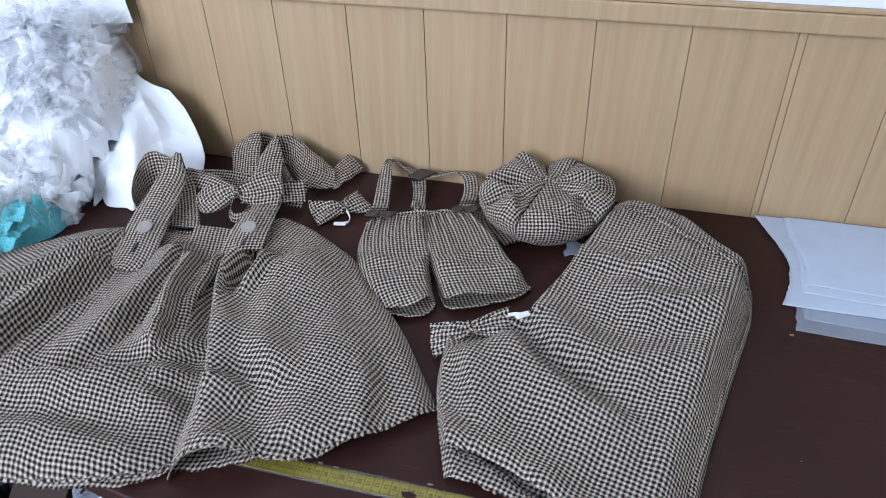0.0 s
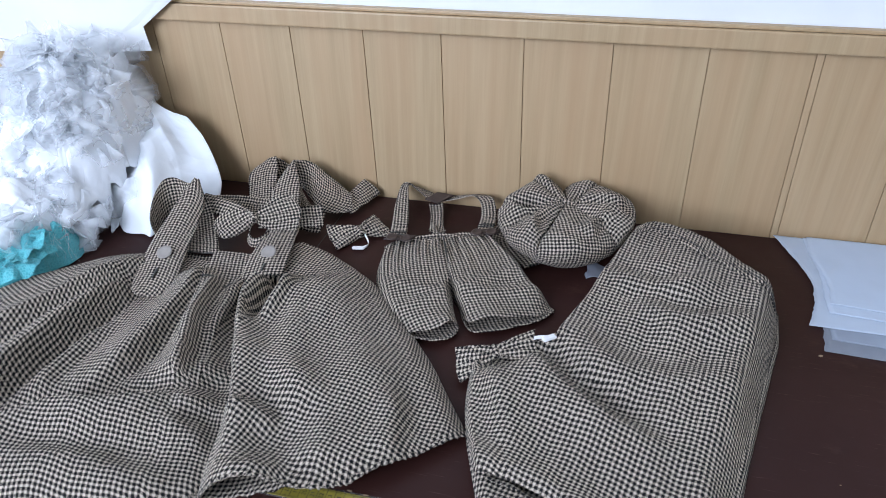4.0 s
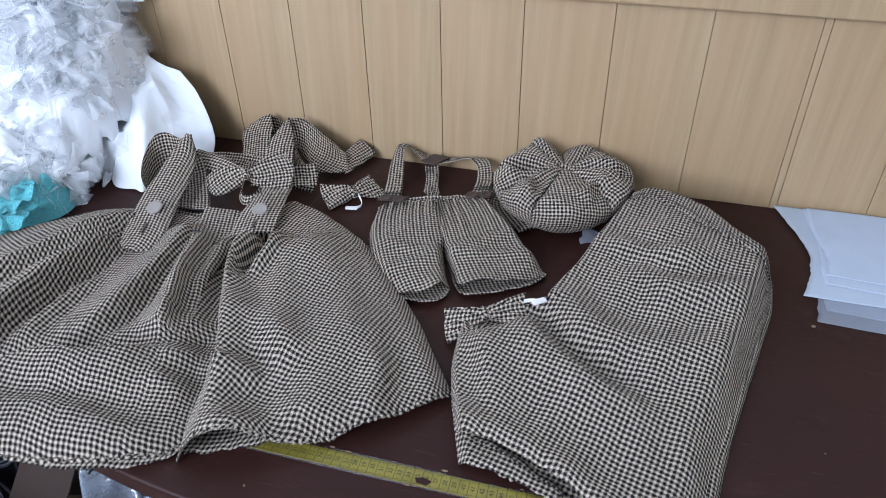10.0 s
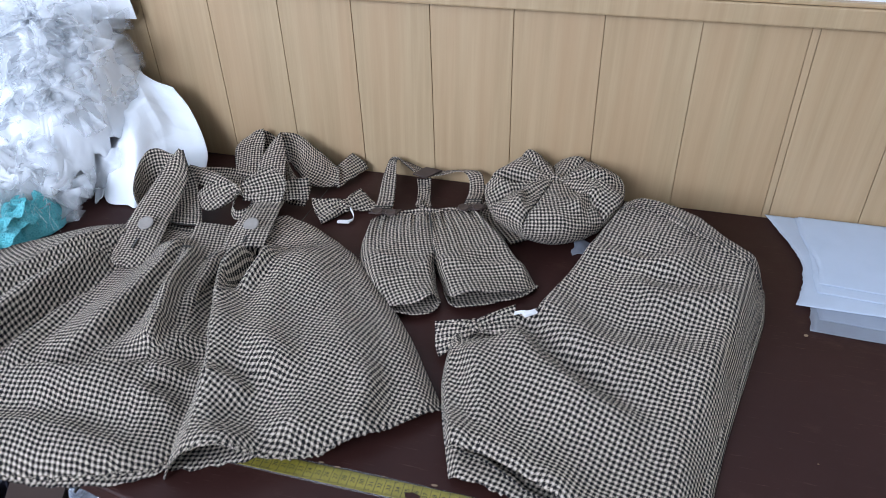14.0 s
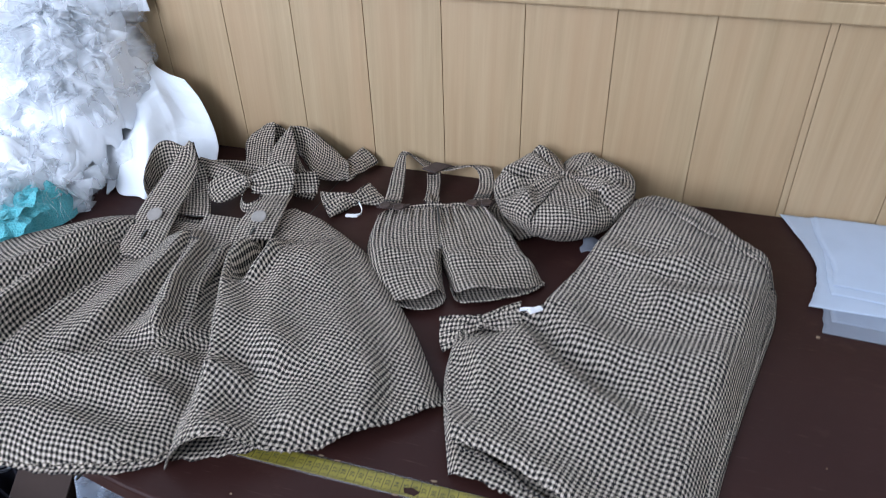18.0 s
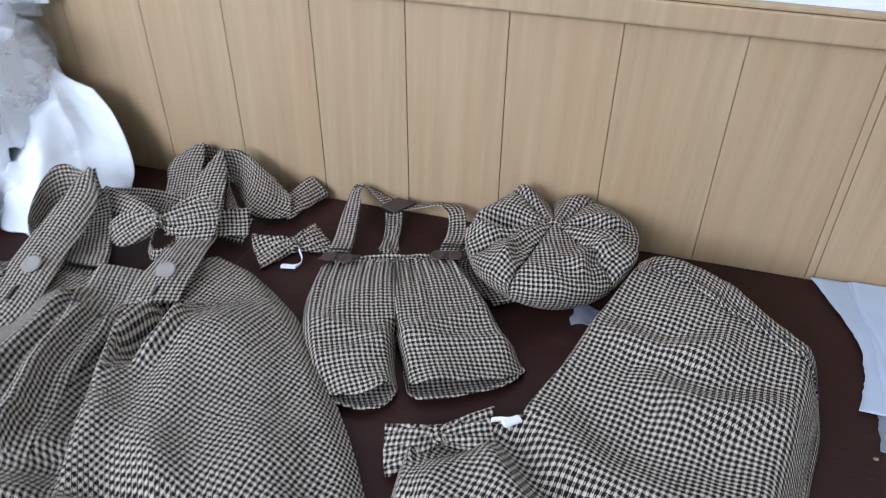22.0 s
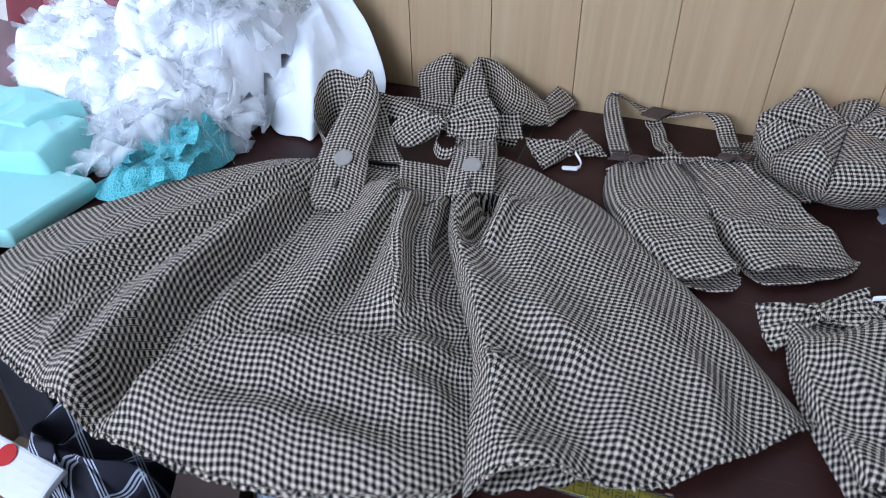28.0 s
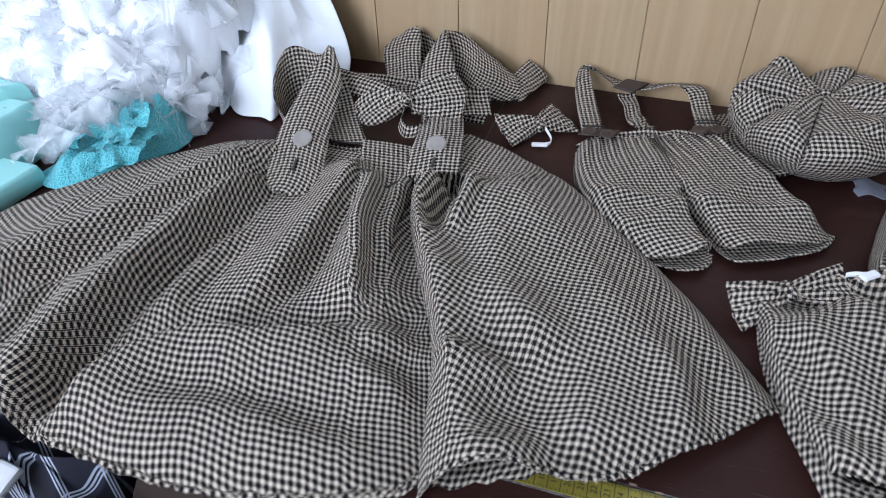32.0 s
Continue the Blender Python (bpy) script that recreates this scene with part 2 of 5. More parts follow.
CLEAR = sheer("clear_film", (0.78, 0.85, 0.95), 0.40, 12.0)


# ---- mesh helpers ----
def spline(points, n):
    """n points at even steps along a smooth curve through the given ones."""
    p = np.array(points, float)
    if len(p) > 2:
        ext = np.vstack([2 * p[0] - p[1], p, 2 * p[-1] - p[-2]])
        out = []
        for i in range(1, len(ext) - 2):
            a, b, c, d = ext[i - 1:i + 3]
            for u in np.linspace(0, 1, 24, endpoint=False):
                out.append(0.5 * (2 * b + (c - a) * u + (2 * a - 5 * b + 4 * c - d) * u * u + (3 * b - a - 3 * c + d) * u ** 3))
        p = np.vstack([out, p[-1:]])
    run = np.concatenate([[0], np.cumsum(np.linalg.norm(np.diff(p, axis=0), axis=1))])
    at = np.linspace(0, run[-1], n)
    return np.stack([np.interp(at, run, p[:, k]) for k in range(p.shape[1])], 1)


def coons(top, bottom, left, right, nu, nv):
    """A grid (nv, nu, 3) between four border curves: left to right, top to bottom."""
    a, b, c, d = spline(top, nu), spline(bottom, nu), spline(left, nv), spline(right, nv)
    s, t = np.linspace(0, 1, nu)[None, :, None], np.linspace(0, 1, nv)[:, None, None]
    c0, c1, c2, c3 = (a[0] + c[0]) / 2, (a[-1] + d[0]) / 2, (b[0] + c[-1]) / 2, (b[-1] + d[-1]) / 2
    return ((1 - t) * a[None] + t * b[None] + (1 - s) * c[:, None] + s * d[:, None]
            - (1 - s) * (1 - t) * c0 - s * (1 - t) * c1 - (1 - s) * t * c2 - s * t * c3)


def grid_st(nu, nv):
    return np.meshgrid(np.linspace(0, 1, nu), np.linspace(0, 1, nv))


def wave(x, y, scale, seed, n=7):
    """Smooth random relief between about -1 and 1."""
    rng = np.random.RandomState(seed)
    z = 0
    for _ in range(n):
        a, f, p = rng.uniform(0, 2 * np.pi), scale * rng.uniform(0.6, 1.7), rng.uniform(0, 6.28)
        z = z + np.sin((np.cos(a) * x + np.sin(a) * y) * f + p)
    return z / n ** 0.5


def rise(x, w):
    return np.sin(np.pi / 2 * np.clip(x / w, 0, 1))


def bell(x, w):
    return np.exp(-(x / w) ** 2)


def mesh_of(name, verts, faces, uvs=None, smooth=True):
    me = bpy.data.meshes.new(name)
    me.from_pydata([tuple(map(float, v)) for v in verts], [], faces)
    if uvs is not None:
        layer = me.uv_layers.new(name="UVMap")
        idx = np.empty(len(me.loops), np.int32)
        me.loops.foreach_get("vertex_index", idx)
        layer.data.foreach_set("uv", np.asarray(uvs, np.float32)[idx].ravel())
    me.polygons.foreach_set("use_smooth", [smooth] * len(me.polygons))
    me.update()
    return me


def cloth_mesh(name, p, thick=0.0012, ref=0.5, turn=0.0, shift=(0.0, 0.0), wrap=False, flat=None, grain=None):
    """A sheet with thickness from a grid of places; its weave runs by true length along rows and columns."""
    nv, nu = p.shape[:2]
    du = np.linalg.norm(np.diff(p, axis=1), axis=2)
    dv = np.linalg.norm(np.diff(p, axis=0), axis=2)
    if flat is not None:
        fu, fv = np.linalg.norm(np.diff(flat, axis=1), axis=2), np.linalg.norm(np.diff(flat, axis=0), axis=2)
        du, dv = fu + 0.55 * (du - fu), fv + 0.45 * (dv - fv)
    u = np.concatenate([np.zeros((nv, 1)), np.cumsum(du, 1)], 1)
    u -= u[:, [int(ref * (nu - 1))]]
    v = np.concatenate([np.zeros((1, nu)), np.cumsum(dv, 0)], 0)
    if grain is not None:
        gx, gy = np.cos(grain), np.sin(grain)
        lift = 0.5 * (p[..., 2] - p[..., 2].mean())
        u, v = p[..., 0] * gx + p[..., 1] * gy, -p[..., 0] * gy + p[..., 1] * gx - lift
        i0, i1 = int(0.11 * nu), int(0.91 * nu)
        u[:, :i0] -= p[:, i0:i0 + 1, 2] - p[:, :i0, 2]
        u[:, i1:] += p[:, i1:i1 + 1, 2] - p[:, i1:, 2]
        j1 = int(0.9 * nv)
        v[j1:] -= 0.8 * np.cumsum(np.abs(np.diff(p[j1 - 1:, :, 2], axis=0)), 0)
    cu, cv = np.cos(turn), np.sin(turn)
    uv = np.stack([cu * u - cv * v + shift[0], cv * u + cu * v + shift[1]], 2).reshape(-1, 2)
    n = np.cross(np.gradient(p, axis=1), np.gradient(p, axis=0))
    n /= np.linalg.norm(n, axis=2, keepdims=True) + 1e-12
    if n[..., 2].mean() < 0 and not wrap:
        n = -n
    low = (p - n * thick)
    verts = np.vstack([p.reshape(-1, 3), low.reshape(-1, 3)])
    k = nu * nv
    faces = []
    for i in range(nv - 1):
        for j in range(nu - 1):
            a, b, c, d = i * nu + j, i * nu + j + 1, (i + 1) * nu + j + 1, (i + 1) * nu + j
            faces += [(a, d, c, b), (k + a, k + b, k + c, k + d)]
    rim = [j for j in range(nu)] + [i * nu + nu - 1 for i in range(1, nv)] + [(nv - 1) * nu + j for j in range(nu - 2, -1, -1)] + [i * nu for i in range(nv - 2, 0, -1)]
    for a, b in zip(rim, rim[1:] + rim[:1]):
        faces.append((a, b, k + b, k + a))
    return mesh_of(name, verts, faces, np.vstack([uv, uv]))


def part(name, data, material, parent, label=""):
    """Links a bmesh or mesh as one object under a thing or a part; it is given in the world's places."""
    if isinstance(data, bmesh.types.BMesh):
        me = bpy.data.meshes.new(name)
        data.to_mesh(me), data.free()
    else:
        me = data
    if material:
        me.materials.append(material)
    ob = new(name, me)
    if parent is not None:
        ob.parent = parent
        base = Vector((0, 0, 0))
        up = parent
        while up is not None:
            base += up.location
            up = up.parent
        ob.matrix_parent_inverse = Matrix.Translation(-base)
    return tagged(ob, label)


def thing(name, place, label, category, group="", kind=""):
    ob = new(name)
    ob.location, ob.empty_display_size = place, 0.05
    return tagged(ob, label, category, group, kind)


def box(bm, x0, x1, y0, y1, z0, z1, bevel=0.0):
    made = bmesh.ops.create_cube(bm, size=1.0, matrix=Matrix.Translation(((x0 + x1) / 2, (y0 + y1) / 2, (z0 + z1) / 2)) @ Matrix.Diagonal((x1 - x0, y1 - y0, z1 - z0, 1)))
    if bevel:
        edges = list({e for v in made["verts"] for e in v.link_edges})
        bmesh.ops.bevel(bm, geom=edges, offset=bevel, segments=2, affect="EDGES", profile=0.6)
    return bm


def boxed(x0, x1, y0, y1, z0, z1, bevel=0.0):
    return box(bmesh.new(), x0, x1, y0, y1, z0, z1, bevel)


def prism(outline, z0, z1, bevel=0.0):
    """A slab with that outline."""
    bm = bmesh.new()
    lo = [bm.verts.new((x, y, z0)) for x, y in outline]
    face = bm.faces.new(lo)
    top = bmesh.ops.extrude_face_region(bm, geom=[face])
    tv = [g for g in top["geom"] if isinstance(g, bmesh.types.BMVert)]
    bmesh.ops.translate(bm, verts=tv, vec=(0, 0, z1 - z0))
    bmesh.ops.recalc_face_normals(bm, faces=bm.faces)
    if bevel:
        rim = [e for e in bm.edges if len(e.link_faces) == 2 and abs(e.verts[0].co.z - e.verts[1].co.z) < 1e-6]
        bmesh.ops.bevel(bm, geom=rim, offset=bevel, segments=3, affect="EDGES", profile=0.5)
    return bm


def ribbon(name, mids, sides, n=60, m=9, crown=0.0015, ripple=0.0008, seed=0, thick=0.0016):
    """A flat band: mid-line points, and at each the vector from the mid-line to one long edge."""
    c, w = spline(mids, n), None
    run = np.concatenate([[0], np.cumsum(np.linalg.norm(np.diff(np.array(mids, float), axis=0), axis=1))])
    at = np.linspace(0, run[-1], n)
    w = np.stack([np.interp(at, run, np.array(sides, float)[:, k]) for k in range(3)], 1)
    for _ in range(4):
        w[1:-1] = (w[:-2] + 2 * w[1:-1] + w[2:]) / 4
    k = np.linspace(-1, 1, m)
    p = c[:, None] + w[:, None] * k[None, :, None]
    t = np.gradient(c, axis=0)
    nn = np.cross(w, t)
    nn /= np.linalg.norm(nn, axis=1, keepdims=True) + 1e-9
    s = np.linspace(0, 1, n)[:, None]
    lift = crown * (1 - k[None] ** 2) + ripple * wave(s * 10, k[None] * 1.5, 2.0, seed)
    p = p + nn[:, None] * lift[..., None]
    return cloth_mesh(name, p, thick)


def strip(name, one, two, n=60, m=11, crown=0.002, ripple=0.0008, seed=0, thick=0.0016):
    """A band of cloth between two long edges, slightly domed and rippled."""
    a, b = spline(one, n), spline(two, n)
    k = np.linspace(0, 1, m)
    p = a[:, None] * (1 - k[None, :, None]) + b[:, None] * k[None, :, None]
    nn = np.cross(b - a, np.gradient((a + b) / 2, axis=0))
    nn /= np.linalg.norm(nn, axis=1, keepdims=True) + 1e-9
    nn *= np.where(nn[:, 2:] < 0, -1, 1)
    q = np.linspace(0, 1, n)[:, None]
    lift = crown * 4 * k[None] * (1 - k[None]) + ripple * wave(q * 9, k[None] * 3, 2.0, seed)
    return cloth_mesh(name, p + nn[:, None] * lift[..., None], thick)


def lifted(points):
    """Places given by their height above the table."""
    return [(x, y, Z + z) for x, y, z in points]


def disc_button(parent, place, radius, material, name="button", tilt=(0, 0, 0), label=""):
    """A sewn button: rounded rim, sunken middle, four holes' worth of thread."""
    prof = [(0, 0.0), (0, 0.0014), (0.55, 0.0014), (0.66, 0.0020), (0.9, 0.0020), (1.0, 0.0013), (1.0, 0.0004), (0.9, 0.0)]
    verts, faces, seg = [], [], 28
    m = Matrix.Translation(place) @ Euler(tilt).to_matrix().to_4x4()
    for r, z in prof[1:]:
        for a in range(seg):
            q = 2 * math.pi * a / seg
            verts.append(m @ Vector((r * radius * math.cos(q), r * radius * math.sin(q), z)))
    for i in range(len(prof) - 2):
        for a in range(seg):
            b = (a + 1) % seg
            faces.append((i * seg + a, (i + 1) * seg + a, (i + 1) * seg + b, i * seg + b))
    ob = part(name, mesh_of(name, verts, faces), material, parent, label)
    bm = bmesh.new()
    for dx, dy in ((-1, -1), (1, -1), (-1, 1), (1, 1)):
        bmesh.ops.create_cone(bm, segments=8, radius1=radius * 0.1, radius2=radius * 0.1, depth=0.0006, cap_ends=True,
                              matrix=m @ Matrix.Translation((dx * radius * 0.2, dy * radius * 0.2, 0.0016)))
    part("hole", bm, TAB, ob)
    return ob


# ---- the room ----
def structure(name, data, material, label):
    ob = part(name, data, material, None)
    return tagged(ob, label, name.split("_")[0], kind="structure")


structure("floor", boxed(-4.8, 2.5, -2.5, 1.45, -0.1, 0.0), FLOOR, "worn grey-brown linoleum floor under the table")
structure("ceiling", boxed(-4.8, 2.5, -2.5, 1.45, 3.1, 3.2), PLASTER, "plain white plastered ceiling")
north = structure("wall_north", boxed(-4.8, 2.5, WALL + 0.010, WALL + 0.16, 0, 3.1), PLASTER, "white painted wall above light wood panelling")
structure("wall_east", boxed(2.4, 2.5, -2.4, WALL + 0.009, 0, 3.1), PLASTER, "plain white painted side wall")


def wall_with_opening(name, label, along, fixed0, fixed1, lo, hi, o0, o1, z0, z1):
    bm = bmesh.new()
    for a0, a1, b0, b1 in ((lo, o0, 0, 3.1), (o1, hi, 0, 3.1), (o0, o1, 0, z0), (o0, o1, z1, 3.1)):
        if along == "y":
            box(bm, fixed0, fixed1, a0, a1, b0, b1)
        else:
            box(bm, a0, a1, fixed0, fixed1, b0, b1)
    return structure(name, bm, PLASTER, label)


wall_with_opening("wall_west", "white side wall with a window opening", "y", -4.75, -4.6, -2.4, WALL + 0.009, -2.32, -0.08, 1.3, 2.98)
wall_with_opening("wall_south", "white wall with a wide window opening", "x", -2.5, -2.4, -4.6, 2.4, -2.5, -0.5, 1.4, 2.95)

# light wood planks of the panelling, each of its own width
SEAMS = [-4.59, -4.45, -4.31, -4.17, -4.03, -3.89, -3.75, -3.61, -3.47, -3.33, -3.19, -3.04, -2.89, -2.74, -2.6, -2.46, -2.32, -2.18, -2.05, -1.925, -1.76, -1.616, -1.472, -1.328, -1.184, -1.04, -0.896, -0.752, -0.608, -0.466, -0.324, -0.180, -0.034, 0.115,
         0.266, 0.424, 0.436, 0.58, 0.73, 0.88, 1.03, 1.18, 1.33, 1.48, 1.63, 1.78, 1.93, 2.08, 2.23, 2.38]
for x0, x1 in zip(SEAMS, SEAMS[1:]):
    bm = boxed(x0 + 0.0006, x1 - 0.0006, WALL, WALL + 0.0030, 0.0, 1.080, 0.0008)
    for v in bm.verts:
        v.co.x += 0.030 * (1.080 - v.co.z)
    part("plank", bm, WOOD, north)
part("backing", boxed(-4.59, 2.38, WALL + 0.0031, WALL + 0.0095, 0.0, 1.080), WOOD, north)
rail = structure("trim_rail", boxed(-4.59, 2.38, WALL - 0.014, WALL + 0.009, 1.081, 1.112, 0.003), WOOD, "light wood rail capping the wall panelling")
part("rail_cap", boxed(-4.59, 2.38, WALL - 0.009, WALL + 0.009, 1.1125, 1.119, 0.002), WOOD, rail)

# ---- the table ----
table = thing("table", (0.2, 0.8, 0), "dark brown lacquered table with a rounded end", "table")
outline = [(1.35, WALL - 0.003), (-1.15, WALL - 0.003)]
outline += [(-0.10 - 1.05 * math.cos(q), WALL - 0.003 - 0.797 * math.sin(q)) for q in np.linspace(0.05, math.pi / 2, 40)]
outline += [(1.30, 0.403), (1.34, 0.41), (1.35, 0.44)]
part("tabletop", prism(outline, TABLE - 0.028, TABLE, 0.005), LACQUER, table)
inner = [(0.1 + (x - 0.1) * 0.93, 0.83 + (y - 0.83) * 0.90) for x, y in outline]
part("joint", boxed(-0.3578, -0.3562, 0.412, WALL - 0.004, TABLE - 0.002, TABLE + 0.0004), INK, table, "dark joint line")
part("apron", prism(inner, TABLE - 0.11, TABLE - 0.0281), LACQUER, table)
for x, y in ((-0.62, 0.66), (-0.75, 1.1), (1.2, 0.52), (1.2, 1.1)):
    bm = bmesh.new()
    bmesh.ops.create_cone(bm, segments=16, radius1=0.022, radius2=0.035, depth=TABLE - 0.111, cap_ends=True, matrix=Matrix.Translation((x, y, (TABLE - 0.111) / 2)))
    part("leg", bm, LACQUER, table)


# ---- houndstooth clothes ----
SHEETS = {}


def laid(points, n, lift, sheet):
    """A smooth line laid on a cloth that is already in place."""
    line = spline(points, n)
    p = SHEETS[sheet]
    flat = p[..., :2].reshape(-1, 2)
    near = [int(np.argmin(((flat - q[:2]) ** 2).sum(1))) for q in line]
    z = p.reshape(-1, 3)[near, 2]
    for _ in range(3):
        z[1:-1] = (z[:-2] + 2 * z[1:-1] + z[2:]) / 4
    return np.stack([line[:, 0], line[:, 1], z + lift], 1)


def between(one, two, k):
    return [(a + (c - a) * k, b + (d - b) * k) for (a, b), (c, d) in zip(one, two)]


def skirt_panel(name, top, bottom, left, right, nu, nv, height, parent, ref=0.5, turn=0.0, shift=(0, 0), grain=None):
    p = coons(top, bottom, left, right, nu, nv)
    s, t = grid_st(nu, nv)
    flat = p.copy()
    p[..., 2] += height(s, t, p[..., 0], p[..., 1])
    SHEETS[name] = p
    step = p[-1] - p[-2]
    p[-1] += step * (0.25 * np.random.RandomState(nu).uniform(-1, 1, nu)[:, None])
    return part(name, cloth_mesh(name, p, 0.0014, ref, turn, shift, False, flat, grain), CLOTH, parent)


Z = TABLE
dress = thing("pinafore_dress", (-0.4, 0.7, Z), "houndstooth pinafore dress with buttoned straps laid flat on the table", "dress")


def fold(x, y, path, amp, wl, wr, start=0.2, stop=0.2):
    """A fold of the cloth along a smooth line: a crest with a wide and a steep side, fading at its ends."""
    c = spline(path, 90)
    t = np.gradient(c, axis=0)
    t /= np.linalg.norm(t, axis=1, keepdims=True)
    near = np.argmin((x.ravel()[:, None] - c[None, :, 0]) ** 2 + (y.ravel()[:, None] - c[None, :, 1]) ** 2, axis=1)
    vx, vy = x.ravel() - c[near, 0], y.ravel() - c[near, 1]
    side = t[near, 0] * vy - t[near, 1] * vx
    along = t[near, 0] * vx + t[near, 1] * vy
    u = near / 89.0
    fade = rise(u + 0.001, start) * rise(1.001 - u, stop) * bell(along, 0.02)
    steep = min(wl, wr)
    crest = np.where(side < 0, bell(side, wl), bell(side, wr))
    dip = 0.40 * bell(side - 2.0 * steep * (1 if wr < wl else -1), 1.1 * steep) * (wl != wr)
    return (amp * fade * (crest - dip)).reshape(x.shape)


def left_height(s, t, x, y):
    h = 0.006 + 0.015 * rise(s, 0.05) * rise(1.015 - t, 0.06)
    on = 0.15 + 0.85 * rise(t - 0.02, 0.16)
    f = fold(x, y, [(-0.559, 0.875), (-0.626, 0.766), (-0.690, 0.637), (-0.741, 0.539), (-0.752, 0.490)], 0.026, 0.050, 0.014, 0.25, 0.12)
    f = f + fold(x, y, [(-0.640, 0.800), (-0.720, 0.700), (-0.785, 0.600)], 0.008, 0.024, 0.018, 0.3, 0.3)
    f = f + fold(x, y, [(-0.575, 0.790), (-0.600, 0.660), (-0.609, 0.580), (-0.615, 0.500), (-0.613, 0.395)], 0.032, 0.045, 0.011, 0.2, 0.02)
    f = f + fold(x, y, [(-0.478, 0.840), (-0.470, 0.712), (-0.480, 0.621), (-0.510, 0.560)], 0.022, 0.040, 0.011, 0.12, 0.35)
    f = f + fold(x, y, [(-0.455, 0.832), (-0.430, 0.721), (-0.400, 0.636), (-0.391, 0.580)], 0.024, 0.026, 0.010, 0.2, 0.25)
    f = f + fold(x, y, [(-0.420, 0.830), (-0.398, 0.713), (-0.368, 0.640)], 0.013, 0.018, 0.016, 0.3, 0.4)
    f = f + fold(x, y, [(-0.405, 0.800), (-0.392, 0.741), (-0.355, 0.656), (-0.316, 0.576), (-0.290, 0.510)], -0.006, 0.014, 0.03, 0.1, 0.3)
    f = f + fold(x, y, [(-0.360, 0.580), (-0.444, 0.540), (-0.505, 0.525), (-0.555, 0.478), (-0.566, 0.415)], 0.018, 0.013, 0.055, 0.25, 0.15)
    f = f + fold(x, y, [(-0.530, 0.440), (-0.425, 0.458), (-0.362, 0.455), (-0.306, 0.460)], 0.009, 0.05, 0.016, 0.3, 0.3)
    f = f + fold(x, y, [(-0.390, 0.596), (-0.368, 0.632), (-0.328, 0.640)], 0.012, 0.014, 0.024, 0.3, 0.25)
    f = f + fold(x, y, [(-0.368, 0.562), (-0.333, 0.582), (-0.298, 0.572)], 0.010, 0.012, 0.020, 0.3, 0.25)
    f = f + fold(x, y, [(-0.372, 0.530), (-0.340, 0.535), (-0.295, 0.520)], 0.006, 0.014, 0.014, 0.3, 0.3)
    f = f + fold(x, y, [(-0.545, 0.690), (-0.560, 0.600), (-0.555, 0.540)], 0.008, 0.016, 0.010, 0.3, 0.3)
    f = f + fold(x, y, [(-0.700, 0.560), (-0.690, 0.500), (-0.670, 0.445)], 0.010, 0.022, 0.012, 0.3, 0.1)
    low = (rise(1.0 - t, 0.08) * 0.45 + 0.55) * (0.1 + 0.9 * rise(1.0 - s, 0.14))
    h = h - 0.011 * rise(s - 0.88, 0.1) * rise(t, 0.1)
    return h + 1.15 * f * on * low + (0.0012 * wave(x, y, 46, 5) + 0.0008 * np.abs(wave(x, y, 80, 6))) * rise(t, 0.1)


def right_height(s, t, x, y):
    h = 0.005 + 0.014 * rise(1.01 - s, 0.10) * rise(1.02 - t, 0.05) + 0.010 * rise(s, 0.025) * rise(0.5 - s, 0.5)
    f = fold(x, y, [(-0.366, 0.841), (-0.386, 0.795), (-0.368, 0.735), (-0.330, 0.656), (-0.291, 0.576), (-0.266, 0.510), (-0.256, 0.470)], 0.016, 0.008, 0.030, 0.06, 0.4)
    f = f + fold(x, y, [(-0.362, 0.858), (-0.354, 0.805), (-0.356, 0.755), (-0.346, 0.720)], -0.026, 0.015, 0.011, 0.1, 0.45)
    f = f + fold(x, y, [(-0.338, 0.836), (-0.328, 0.790), (-0.330, 0.735)], 0.008, 0.012, 0.012, 0.25, 0.4)
    f = f + fold(x, y, [(-0.335, 0.850), (-0.288, 0.780), (-0.270, 0.705), (-0.228, 0.640), (-0.172, 0.595), (-0.150, 0.505)], 0.017, 0.034, 0.085, 0.15, 0.06)
    f = f + fold(x, y, [(-0.348, 0.682), (-0.295, 0.653), (-0.240, 0.624), (-0.218, 0.590), (-0.222, 0.530)], 0.006, 0.045, 0.022, 0.2, 0.25)
    f = f + fold(x, y, [(-0.300, 0.560), (-0.260, 0.565), (-0.222, 0.550)], 0.007, 0.018, 0.010, 0.3, 0.3)
    f = f + fold(x, y, [(-0.305, 0.870), (-0.220, 0.770), (-0.150, 0.680), (-0.090, 0.590)], 0.004, 0.030, 0.030, 0.3, 0.3)
    f = f + fold(x, y, [(-0.120, 0.650), (-0.095, 0.600), (-0.090, 0.545)], 0.007, 0.020, 0.014, 0.4, 0.1)
    f = f + 0.011 * bell(t - 1.0, 0.09) * bell(s - 0.17, 0.12) - 0.016 * bell(t - 1.0, 0.10) * bell(s, 0.04)
    on = 0.1 + 0.9 * rise(t, 0.06)
    return h + 1.15 * f * on + 0.0020 * wave(x, y, 36, 8) * rise(s, 0.1) * rise(1 - s, 0.2) + 0.0008 * np.abs(wave(x, y, 70, 9))


